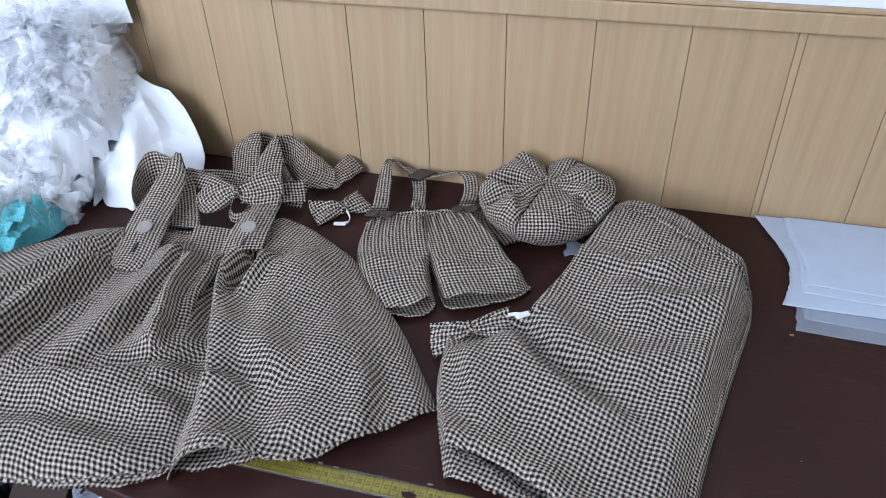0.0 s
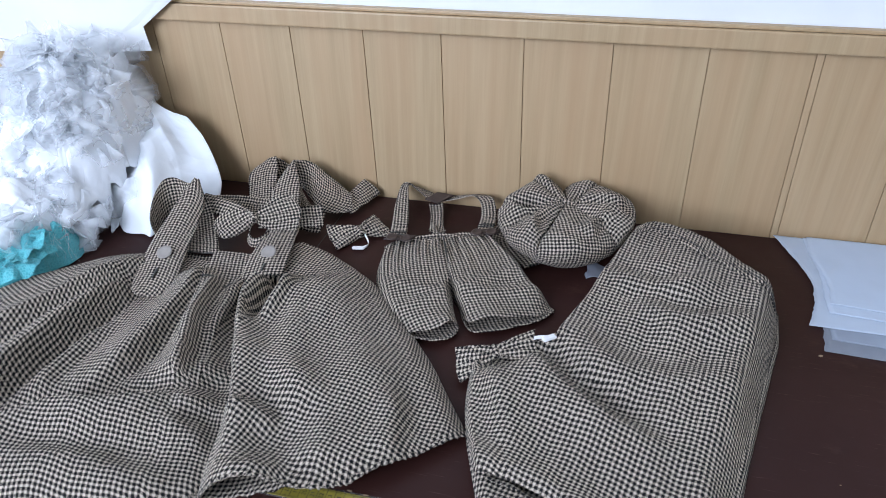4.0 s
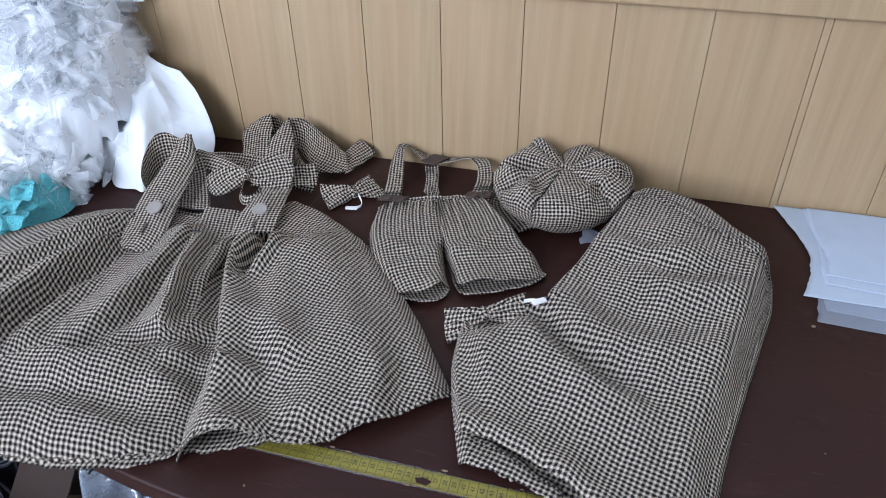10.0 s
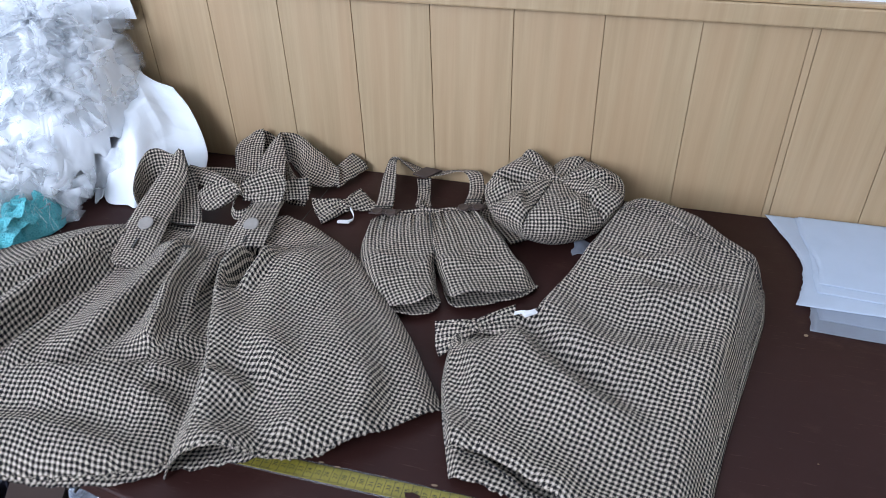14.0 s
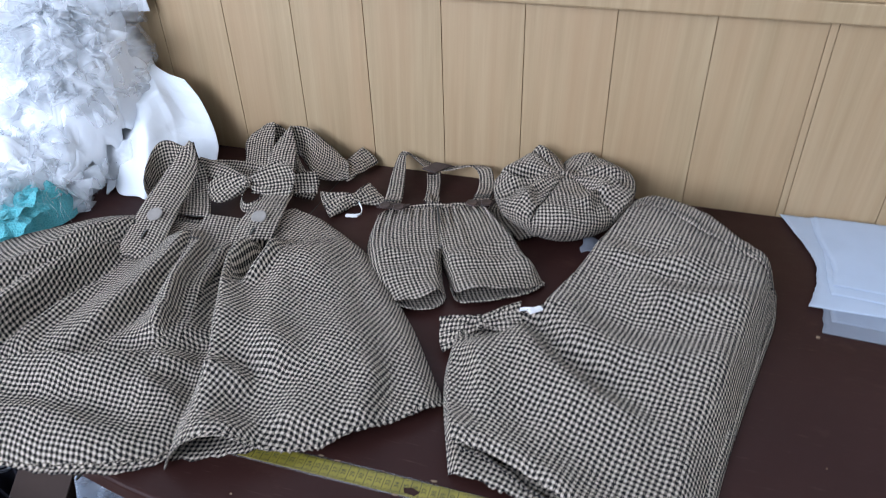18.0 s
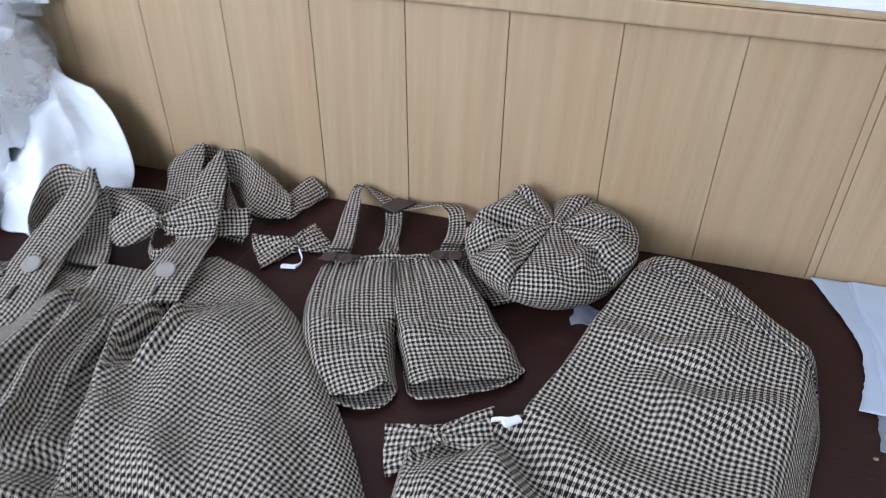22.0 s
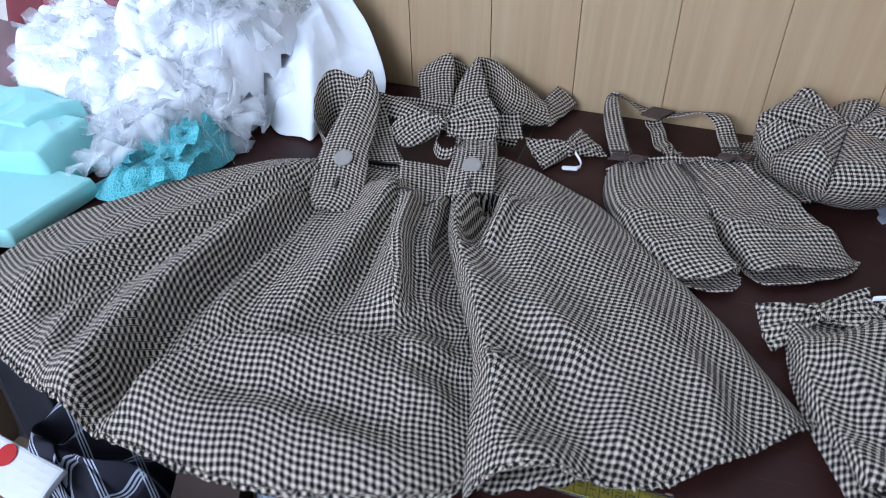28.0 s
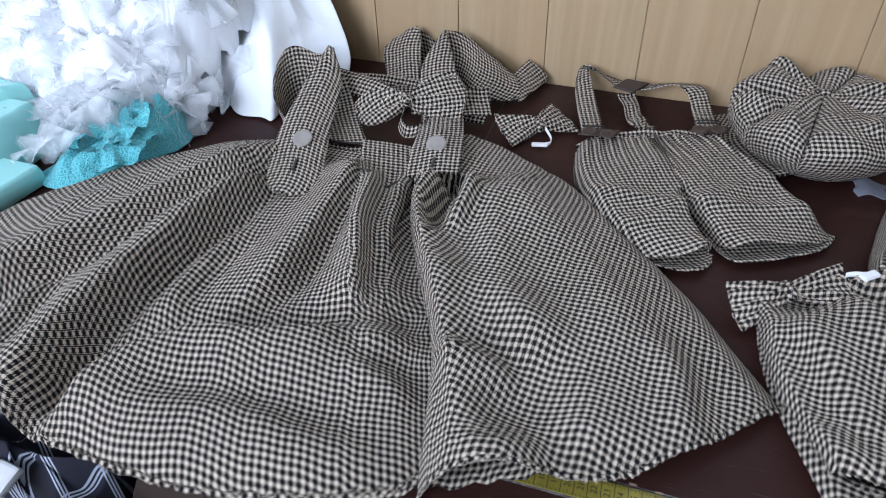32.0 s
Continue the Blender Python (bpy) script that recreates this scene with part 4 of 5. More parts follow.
part("brace_joint", prism([(-0.201, 1.150), (-0.172, 1.140), (-0.150, 1.178), (-0.184, 1.184)], Z + 0.0275, Z + 0.0305, 0.0006), TAB, shorts, "dark brown leatherette patch")
for x, y, r in ((-0.205, 0.998, 0.19), (-0.064, 1.050, 0.19)):
    c, w = math.cos(r) * 0.024, math.sin(r) * 0.024
    part("button_tab", prism([(x - c - 0.003, y - w - 0.008), (x + c - 0.003, y + w - 0.008), (x + c + 0.002, y + w + 0.007), (x - c + 0.002, y - w + 0.007)], Z + 0.030, Z + 0.0335, 0.0006), TAB, shorts, "dark brown leatherette tab")
for x, y in ((-0.218, 0.992), (-0.194, 0.993), (-0.078, 1.040), (-0.054, 1.048)):
    disc_button(shorts, (x, y, Z + 0.0340), 0.0098, BROWN, tilt=(0.12, 0, 0), label="dark brown button")

# ---- flat cap ----
cap = thing("newsboy_cap", (0.068, 1.075, Z), "houndstooth eight-panel cap with a covered top button", "cap")
SEWN = [radians(a) for a in (-109, -36, 4, 62, 97, 131, 174, 212, 251)]
APEX = (0.069, 1.108)


def cap_panel(i):
    """One gore of the slouched crown, between two sunken seams."""
    r, q = np.meshgrid(np.linspace(0.02, 1, 56), np.linspace(0, 1, 34), indexing="ij")
    a = SEWN[i] + q * (SEWN[i + 1] - SEWN[i])
    near, far = np.clip(r / 0.66, 0, 1), np.clip((r - 0.66) / 0.34, 0, 1)
    full = 0.116 + 0.003 * np.sin(np.pi * q) + 0.005 * np.sin(2 * a + 0.6) + 0.003 * np.sin(3 * a)
    out = full * (1 - 0.36 * far ** 2)
    rx, ry = 0.070 + 0.97 * out * np.cos(a), 1.080 + out * np.sin(a)
    go = np.sin(np.pi / 2 * near) ** 1.05
    x, y = APEX[0] + (rx - APEX[0]) * go, APEX[1] + (ry - APEX[1]) * go
    z = 0.077 - 0.016 * near ** 2.4 - 0.056 * far ** 0.9
    body = np.sin(np.pi * np.clip(r, 0, 1)) ** 0.8
    plain = np.stack([x, np.minimum(y, WALL - 0.004), np.maximum(Z + z, Z + 0.002)], 2)
    z = z + 0.013 * (np.sin(np.pi * q) ** 0.45 - 0.62) * np.sin(np.pi * np.clip(r / 0.92, 0, 1)) ** 0.7
    z = z + 0.022 * bell(x - 0.012, 0.034) * bell(y - 1.165, 0.035) + 0.022 * bell(x - 0.108, 0.030) * bell(y - 1.168, 0.032) - 0.006 * bell(x - 0.058, 0.02) * bell(y - 1.17, 0.03)
    z = z + fold(x, y, [(-0.040, 1.085), (-0.005, 1.062), (0.030, 1.078), (0.058, 1.100)], 0.017, 0.020, 0.009, 0.25, 0.2) * body
    z = z - 0.028 * bell(x + 0.004, 0.028) * bell(y - 1.096, 0.019) * body - 0.012 * bell(x - 0.020, 0.02) * bell(y - 1.048, 0.016) * body
    z = z + fold(x, y, [(0.090, 1.105), (0.125, 1.085), (0.165, 1.082)], 0.015, 0.016, 0.008, 0.2, 0.3) * body
    z = z + fold(x, y, [(0.088, 1.125), (0.130, 1.128), (0.172, 1.120)], 0.015, 0.010, 0.014, 0.2, 0.3) * body
    z = z + fold(x, y, [(0.040, 1.070), (0.020, 1.030), (0.022, 0.990)], 0.012, 0.014, 0.007, 0.2, 0.3) * body
    z = z + fold(x, y, [(0.150, 1.060), (0.122, 1.040), (0.112, 1.000)], 0.012, 0.016, 0.007, 0.25, 0.25) * body
    z = z + (0.0050 * wave(x, y, 34, 40) - 0.0050 * (np.abs(wave(x, y, 55, 41)) - 0.6)) * body
    p = np.stack([x, np.minimum(y, WALL - 0.004), np.maximum(Z + z, Z + 0.002)], 2)
    return cloth_mesh("gore", p, 0.0012, 0.5, 0.0, (0.0011 * i, 0.0), False, plain)


for i in range(8):
    part("gore", cap_panel(i), CLOTH, cap)
bm = bmesh.new()
bmesh.ops.create_uvsphere(bm, u_segments=20, v_segments=10, radius=0.009, matrix=Matrix.Translation((APEX[0], APEX[1], Z + 0.077)) @ Matrix.Diagonal((1, 1, 0.55, 1)))
me = bpy.data.meshes.new("top_button")
layer = bm.loops.layers.uv.new("UVMap")
for f in bm.faces:
    f.smooth = True
    for l in f.loops:
        l[layer].uv = (l.vert.co.x, l.vert.co.y)
bm.to_mesh(me), bm.free()
part("top_button", me, CLOTH, cap)
p = coons([(0.02, 1.16, Z + 0.018), (0.0, 1.08, Z + 0.018), (0.045, 1.0, Z + 0.018)], [(-0.055, 1.150, Z + 0.006), (-0.052, 1.06, Z + 0.006), (0.012, 0.992, Z + 0.006)],
          [(0.02, 1.16, Z + 0.018), (-0.055, 1.150, Z + 0.006)], [(0.045, 1.0, Z + 0.018), (0.012, 0.992, Z + 0.006)], 40, 12)
part("visor", cloth_mesh("visor", p, 0.004), CLOTH, cap)

# ---- folded trousers ----
trousers = thing("folded_trousers", (0.2, 0.75, Z), "large houndstooth trousers folded lengthwise on the table", "trousers")


def trouser_height(s, t, x, y):
    body = 0.022 + 0.054 * (1 - t) ** 1.3
    h = 0.005 + body * rise(s + 0.01, 0.09 - 0.055 * rise(t - 0.38, 0.1)) * rise(1.01 - s, 0.15) * rise(1.02 - t, 0.05) * rise(t + 0.006, 0.10)
    h = h + fold(x, y, [(0.040, 0.745), (0.095, 0.682), (0.165, 0.635), (0.235, 0.610)], 0.017, 0.06, 0.015, 0.12, 0.5)
    h = h + fold(x, y, [(0.090, 0.800), (0.150, 0.740), (0.230, 0.720), (0.320, 0.735)], 0.009, 0.03, 0.024, 0.3, 0.3)
    h = h + fold(x, y, [(0.180, 0.860), (0.260, 0.830), (0.350, 0.850)], 0.010, 0.025, 0.016, 0.3, 0.3)
    h = h + fold(x, y, [(0.130, 0.930), (0.220, 0.900), (0.300, 0.930)], 0.008, 0.022, 0.015, 0.3, 0.3)
    h = h + fold(x, y, [(0.000, 0.700), (0.030, 0.640), (0.040, 0.580)], 0.008, 0.014, 0.022, 0.3, 0.2)
    h = h + 0.012 * bell(t - 1.0, 0.08) * rise(0.75 - s, 0.4)
    h = h - 0.022 * bell(x - 0.012, 0.048) * bell(y - 0.742, 0.035) * rise(s, 0.05)
    h = h + 0.006 * bell(s - 0.55, 0.2) * bell(t - 0.3, 0.2)
    return h + (0.0022 * wave(x, y, 24, 51) + 0.0018 * (np.abs(wave(x, y, 44, 53)) - 0.6) + 0.0008 * wave(x, y, 80, 52)) * rise(t - 0.09, 0.05)


TL, TR, BL, BR = (0.190, 1.075, Z), (0.397, 0.955, Z), (0.012, 0.543, Z), (0.245, 0.415, Z)
args = ([TL, (0.236, 1.116, Z), (0.302, 1.078, Z), (0.346, 1.010, Z), TR], [BL, (0.070, 0.534, Z), (0.12, 0.514, Z), (0.17, 0.485, Z), BR],
        [TL, (0.125, 0.925, Z), (0.082, 0.795, Z), (0.072, 0.772, Z), (0.05, 0.764, Z), (-0.012, 0.752, Z), (-0.022, 0.745, Z), (-0.024, 0.725, Z), (-0.017, 0.64, Z), BL],
        [TR, (0.385, 0.885, Z), (0.351, 0.778, Z), (0.302, 0.62, Z), BR], 150, 150)
skirt_panel("upper_leg", *args, trouser_height, trousers, grain=-0.259)
rows = []
outer = [(0.186, 1.058), (0.205, 1.096), (0.238, 1.116), (0.274, 1.103), (0.306, 1.070), (0.346, 1.010), (0.386, 0.968), (0.398, 0.935)]
inner = [(0.182, 1.020), (0.206, 1.036), (0.236, 1.026), (0.266, 0.996), (0.300, 0.962), (0.334, 0.934), (0.362, 0.914), (0.380, 0.902)]
for k in np.linspace(0, 1, 13):
    rows.append(laid(between(outer, inner, k), 90, 0.0015 + 0.0035 * k ** 0.5, "upper_leg"))
part("waistband", cloth_mesh("waistband", np.array(rows), 0.0016, 0.5, 0.0, (0.002, 0.001)), CLOTH, trousers)
for k, lift in ((0.90, 0.0068), (0.12, 0.0044)):
    part("stitching", ribbon("stitching", laid(between(outer, inner, k), 60, lift, "upper_leg"), [(0.0004, 0.0006, 0)] * 60, 60, 3, 0.0002, 0, 1, 0.0006), INK, trousers)
low = [[(x + 0.003 + 0.006 * (y < 0.6), y - 0.012 - 0.012 * (y < 0.6) * (x < 0.2), z) for x, y, z in a] for a in args[:4]]
skirt_panel("lower_leg", *low, 60, 60, lambda s, t, x, y: 0.004 + 0.009 * rise(s, 0.05) * rise(1.0 - s, 0.03) + 0.001 * wave(x, y, 60, 55), trousers, grain=-0.259)
part("hem_inside", ribbon("hem_inside", [(0.032, 0.556, Z + 0.010), (0.07, 0.542, Z + 0.010), (0.12, 0.518, Z + 0.009), (0.20, 0.455, Z + 0.008)], [(0.004, 0.008, -0.010)] * 4, 60, 6, -0.003, 0.002, 58), CLOTH, trousers)
tie2 = bow_tie("bow_tie", (0.004, 0.742, Z + 0.030), (-0.044, 0.720, Z + 0.016), (0.058, 0.757, Z + 0.038), 0.027, 0.006, "small houndstooth bow tie tucked against the trousers", 2.6)
clip_on(tie2, [(0.052, 0.763, Z + 0.045), (0.060, 0.766, Z + 0.046), (0.070, 0.768, Z + 0.046)], Matrix.Translation((0.072, 0.766, Z + 0.047)) @ Matrix.Rotation(0.7, 4, "Z") @ Matrix.Diagonal((0.020, 0.009, 0.004, 1)))

# ---- tape measure glued along the table's edge ----
tape = thing("tape_measure", (0.05, 0.496, Z), "yellow tape measure with black centimetre numbers stuck to the table", "tape measure")
T0, Y0, Y1 = -0.198, 0.486, 0.506
part("strip", boxed(T0 - 0.07, 0.42, Y0, Y1, Z + 0.0003, Z + 0.0011, 0.0002), TAPE, tape)
p = coons(*[[(x, y, Z + 0.0003) for x, y in line] for line in (
    [(-0.21, 0.5075), (-0.05, 0.509), (0.05, 0.5075), (0.2, 0.510), (0.42, 0.508)], [(-0.25, 0.4845), (-0.1, 0.4835), (0.03, 0.4845), (0.2, 0.483), (0.42, 0.484)],
    [(-0.21, 0.5075), (-0.25, 0.4845)], [(0.42, 0.508), (0.42, 0.484)])], 120, 4)
part("glue_film", cloth_mesh("glue_film", p, 0.0002), GLUE, tape, "clear film with torn edges")
bm = bmesh.new()
for k in range(10, 78):
    x = T0 + 0.01 * (k - 17) - 0.005
    box(bm, x - 0.0003, x + 0.0003, Y0 + 0.0005, Y1 - 0.0005, Z + 0.0011, Z + 0.0013)
    for j in range(1, 10):
        xx = x + 0.001 * j
        ln = 0.0045 if j == 5 else 0.0028
        for a, b in ((Y0 + 0.0004, Y0 + ln), (Y1 - ln, Y1 - 0.0004)):
            box(bm, xx - 0.00012, xx + 0.00012, a, b, Z + 0.0011, Z + 0.00125)
part("graduation", bm, INK, tape)
for k in range(13, 56):
    curve = bpy.data.curves.new("number", "FONT")
    curve.body, curve.size, curve.align_x, curve.align_y, curve.extrude = str(k), 0.0072, "CENTER", "CENTER", 0.00008
    tmp = bpy.data.objects.new("number", curve)
    me = bpy.data.meshes.new_from_object(tmp)
    bpy.data.objects.remove(tmp)
    me.transform(Matrix.Translation((T0 + 0.01 * (k - 17), (Y0 + Y1) / 2, Z + 0.00118)) @ Matrix.Rotation(math.pi / 2, 4, "Z"))
    part("number", me, INK, tape)
part("tear", prism([(-0.018, 0.489), (-0.006, 0.488), (-0.002, 0.494), (-0.012, 0.497), (-0.020, 0.494)], Z + 0.0011, Z + 0.0014), LACQUER, tape, "dark worn patch")

rng = np.random.RandomState(21)
for k in range(16):
    x = -0.20 + 0.036 * k + rng.uniform(-0.012, 0.012)
    y = (Y1 + 0.002 if rng.uniform() < 0.6 else Y0 - 0.002) + rng.uniform(-0.001, 0.003)
    size = rng.uniform(0.001, 0.0035)
    pts = [(x + size * rng.uniform(0.6, 1.6) * math.cos(q), y + 0.4 * size * rng.uniform(0.6, 1.3) * math.sin(q)) for q in np.linspace(0, 2 * math.pi, 8)[:-1]]
    part("flake", prism(pts, Z + 0.0006, Z + 0.0011), CARD, tape, "pale flake of dried glue")

# ---- sheets of film and paper ----
def sheet(name, outline, lift, material, parent, seed, n=26, amp=0.003):
    """A thin sheet with an irregular outline: four border curves and a lift."""
    top, bottom, left, right = outline
    p = coons(top, bottom, left, right, n, n)
    s, t = grid_st(n, n)
    p[..., 2] += lift(s, t) + amp * wave(p[..., 0], p[..., 1], 18, seed)
    return part(name, cloth_mesh(name, p, 0.0006), material, parent)


def quad(a, b, c, d, jag=0.0, seed=0, z=Z):
    """Borders of a four-cornered sheet, with uneven cut edges."""
    rng = np.random.RandomState(seed)

    def line(p, q):
        out = [p]
        for k in (0.25, 0.5, 0.75):
            out.append((p[0] + (q[0] - p[0]) * k + rng.uniform(-jag, jag), p[1] + (q[1] - p[1]) * k + rng.uniform(-jag, jag), p[2] + (q[2] - p[2]) * k))
        return out + [q]
    a, b, c, d = [(*v, z) if len(v) == 2 else v for v in (a, b, c, d)]
    return line(a, b), line(d, c), line(a, d), line(b, c)


films = thing("film_sheets", (0.62, 1.05, Z), "stack of milky translucent plastic sheets with torn edges", "plastic sheets")
BACK = WALL - 0.006
for i, (front, left, mat) in enumerate((
        ([(0.449, 0.878), (0.60, 0.872), (1.0, 0.87)], [(0.462, 0.93), (0.49, 1.10)], CLEAR),
        ([(0.466, 0.905), (0.62, 0.898), (1.0, 0.90)], [(0.466, 0.95), (0.47, 1.12)], CLEAR),
        ([(0.440, 0.932), (0.55, 0.930), (1.0, 0.925)], [(0.460, 0.99), (0.468, 1.06), (0.458, 1.13), (0.438, BACK)], FILM),
        ([(0.476, 0.968), (0.62, 0.96), (1.0, 0.965)], [(0.486, 1.04), (0.488, 1.12), (0.487, BACK)], FILM),
        ([(0.482, 0.990), (0.66, 0.98), (1.0, 0.985)], [(0.494, 1.06), (0.490, 1.13), (0.492, BACK)], FILM))):
    far = BACK if i > 1 else left[-1][1]
    z = Z + 0.0014 * i
    border = [(x, y, z) for x, y in [front[0]] + left[:-1]] + [(left[-1][0], far, z)]
    back = [border[-1], (1.0, far, z)]
    p = coons([(x, y, z) for x, y in front], back, border, [(1.0, front[-1][1], z), back[-1]], 60, 60)
    rip = np.random.RandomState(60 + i)
    tear = np.cumsum(rip.uniform(-1, 1, 60))
    tear = 0.0020 * (tear - np.linspace(tear[0], tear[-1], 60)) / 2 + 0.0003 * rip.uniform(-1, 1, 60)
    reach = np.linspace(1, 0, 60)[None] ** 6
    p[..., 0] += tear[:, None] * reach
    p[..., 1] = np.minimum(p[..., 1], BACK)
    p[..., 2] += 0.003 + 0.0005 * wave(p[..., 0], p[..., 1], 16, 70 + i)
    part("film", cloth_mesh("film", p, 0.0006), mat, films)
scrap = thing("paper_scrap", (0.14, 1.0, Z), "small scrap of white tissue under the cap", "paper scrap")
sheet("scrap", quad((0.115, 0.985), (0.160, 0.992), (0.165, 1.03), (0.11, 1.04), 0.005, 80), lambda s, t: 0.003 + 0.003 * np.sin(6 * s), CLEAR, scrap, 81, 14, 0.001)
for x, y, r in ((0.442, 0.867, 0.0032), (-0.19, 0.44, 0.0016), (0.02, 0.62, 0.0014), (0.41, 0.64, 0.0012)):
    crumb = part("crumb", bmesh.new(), None, None)
    bm = bmesh.new()
    bmesh.ops.create_icosphere(bm, subdivisions=1, radius=r, matrix=Matrix.Translation((x, y, Z + r * 0.5)) @ Matrix.Diagonal((1, 0.7, 0.6, 1)))
    for v in bm.verts:
        v.co += Vector(noise.noise_vector(v.co * 400)) * r * 0.3
    bm.to_mesh(crumb.data), bm.free()
    crumb.data.materials.append(CARD)
    tagged(crumb, "tiny pale crumb lying on the dark tabletop", "crumb")

# ---- white pile by the wall ----
cloth = thing("white_cloth", (-0.74, 1.08, Z), "crumpled white cotton cloth heaped against the wall", "cloth")
p = coons([(-0.93, 1.150, Z + 0.15), (-0.85, 1.165, Z + 0.165), (-0.785, 1.168, Z + 0.178), (-0.725, 1.152, Z + 0.166), (-0.680, 1.145, Z + 0.158)],
          [(-0.84, 0.950, Z + 0.006), (-0.800, 0.955, Z + 0.004), (-0.768, 0.982, Z + 0.004), (-0.722, 0.948, Z + 0.004), (-0.686, 0.950, Z + 0.004), (-0.664, 0.946, Z + 0.004), (-0.666, 0.995, Z + 0.004), (-0.655, 1.045, Z + 0.004), (-0.606, 1.070, Z + 0.004)],
          [(-0.93, 1.150, Z + 0.15), (-0.90, 1.080, Z + 0.110), (-0.87, 1.010, Z + 0.055), (-0.84, 0.950, Z + 0.006)],
          [(-0.680, 1.145, Z + 0.158), (-0.650, 1.145, Z + 0.112), (-0.612, 1.115, Z + 0.045), (-0.606, 1.070, Z + 0.004)], 130, 130)
s, t = grid_st(130, 130)


def ridged(x, y, scale, seed):
    """Flat facets that meet in sharp folds."""
    a = [wave(x, y, scale, seed + k, 3) for k in range(4)]
    return 0.6 - np.maximum(np.maximum(a[0], a[1]), np.maximum(a[2], a[3]))


def crease(s, t, a, b, amp, one, two):
    """A sharp fold from a to b with a flat slope on either side."""
    dx, dy = b[0] - a[0], b[1] - a[1]
    n = math.hypot(dx, dy)
    along, side = ((s - a[0]) * dx + (t - a[1]) * dy) / n ** 2, ((s - a[0]) * dy - (t - a[1]) * dx) / n
    fade = np.clip(1.25 - np.abs(2 * along - 1), 0, 0.5) * 2
    return amp * fade * np.clip(1 - np.where(side > 0, side / one, -side / two), 0, 1)


STAR = (0.46, 0.44)
puff = 0.012 * np.sin(np.pi * t) * rise(s, 0.1) * rise(1 - s, 0.3)
puff += crease(s, t, (0.30, 0.02), STAR, 0.016, 0.10, 0.30) - crease(s, t, (0.35, 0.02), STAR, 0.022, 0.05, 0.05)
puff += crease(s, t, (0.56, 0.0), (0.74, 0.34), 0.012, 0.28, 0.20) + crease(s, t, STAR, (0.76, 0.33), 0.014, 0.16, 0.26)
puff += crease(s, t, STAR, (0.62, 0.98), 0.008, 0.22, 0.22) - crease(s, t, STAR, (0.20, 0.72), 0.006, 0.12, 0.16)
puff += crease(s, t, (0.76, 0.33), (0.80, 0.95), 0.006, 0.16, 0.22) + crease(s, t, (0.30, 0.60), (0.40, 0.98), 0.004, 0.14, 0.14) - 0.014 * bell(s - STAR[0], 0.04) * bell(t - STAR[1], 0.05)
puff += (0.0035 * ridged(s, t, 7, 300) + 0.0012 * ridged(s, t, 18, 310)) * rise(t, 0.12) * rise(1 - t, 0.1)
puff *= 1.1 * rise(1 - t, 0.22)
p += puff[..., None] * np.array((0.12, -0.55, 0.83))
p[..., 2] = np.maximum(p[..., 2], Z + 0.003)
p[..., 1] = np.minimum(p[..., 1], WALL - 0.004)
part("drape", cloth_mesh("drape", p, 0.0015), SATIN, cloth)
DRAPE = p
for pts, half in (([(-0.768, 1.000, Z + 0.035), (-0.758, 0.970, Z + 0.008), (-0.748, 0.946, Z + 0.003)], 0.011), ([(-0.790, 0.990, Z + 0.03), (-0.784, 0.968, Z + 0.006), (-0.778, 0.950, Z + 0.003)], 0.012)):
    part("point", ribbon("point", pts, [(half, 0, 0), (half * 0.8, 0, 0), (half * 0.15, 0, 0)], 16, 6, 0.002, 0.001, 3), SATIN, cloth)

tulle = thing("tulle_heap", (-0.98, 1.0, Z), "loose heap of ruffled white tulle netting", "tulle")
rng = np.random.RandomState(7)


def mound(x, y):
    """Height of the heap above the table: a tall hump by the wall and a low spread beside and before it."""
    hump = 0.322 * np.clip(1 - ((x + 0.852) / 0.118) ** 2 - ((y - 1.085) / 0.165) ** 2, 0, 1) ** 0.42
    spread = 0.165 * np.clip(1 - ((x + 0.975) / 0.215) ** 2 - ((y - 0.985) / 0.160) ** 2, 0, 1) ** 0.42
    front = 0.075 * np.clip(1 - ((x + 0.862) / 0.100) ** 2 - ((y - 0.900) / 0.085) ** 2, 0, 1) ** 0.42
    return (hump ** 3 + spread ** 3 + front ** 3) ** (1 / 3)


def reach(q):
    """How far the heap goes from its middle in one direction."""
    r = np.linspace(0.45, 0.01, 180)
    return r[np.argmax(mound(MIDDLE[0] + r * math.cos(q), MIDDLE[1] + r * math.sin(q)) > 0.004)]


MIDDLE = (-0.915, 1.03)
angles = np.linspace(0, 2 * np.pi, 120)
far = np.array([reach(q) for q in angles])
r = np.linspace(0, 1, 60)[:, None] ** 0.6 * far[None]
x, y = MIDDLE[0] + r * np.cos(angles)[None], np.minimum(MIDDLE[1] + r * np.sin(angles)[None], WALL - 0.012)
p = np.stack([x, y, Z + 0.004 + mound(x, y) * 0.86 + 0.016 * np.abs(wave(x, y, 40, 95)) + 0.012 * np.abs(wave(x, y, 90, 96)) + 0.007 * np.abs(wave(x, y, 190, 97))], 2)
part("core", cloth_mesh("core", p, 0.002, wrap=True), LINING, tulle)


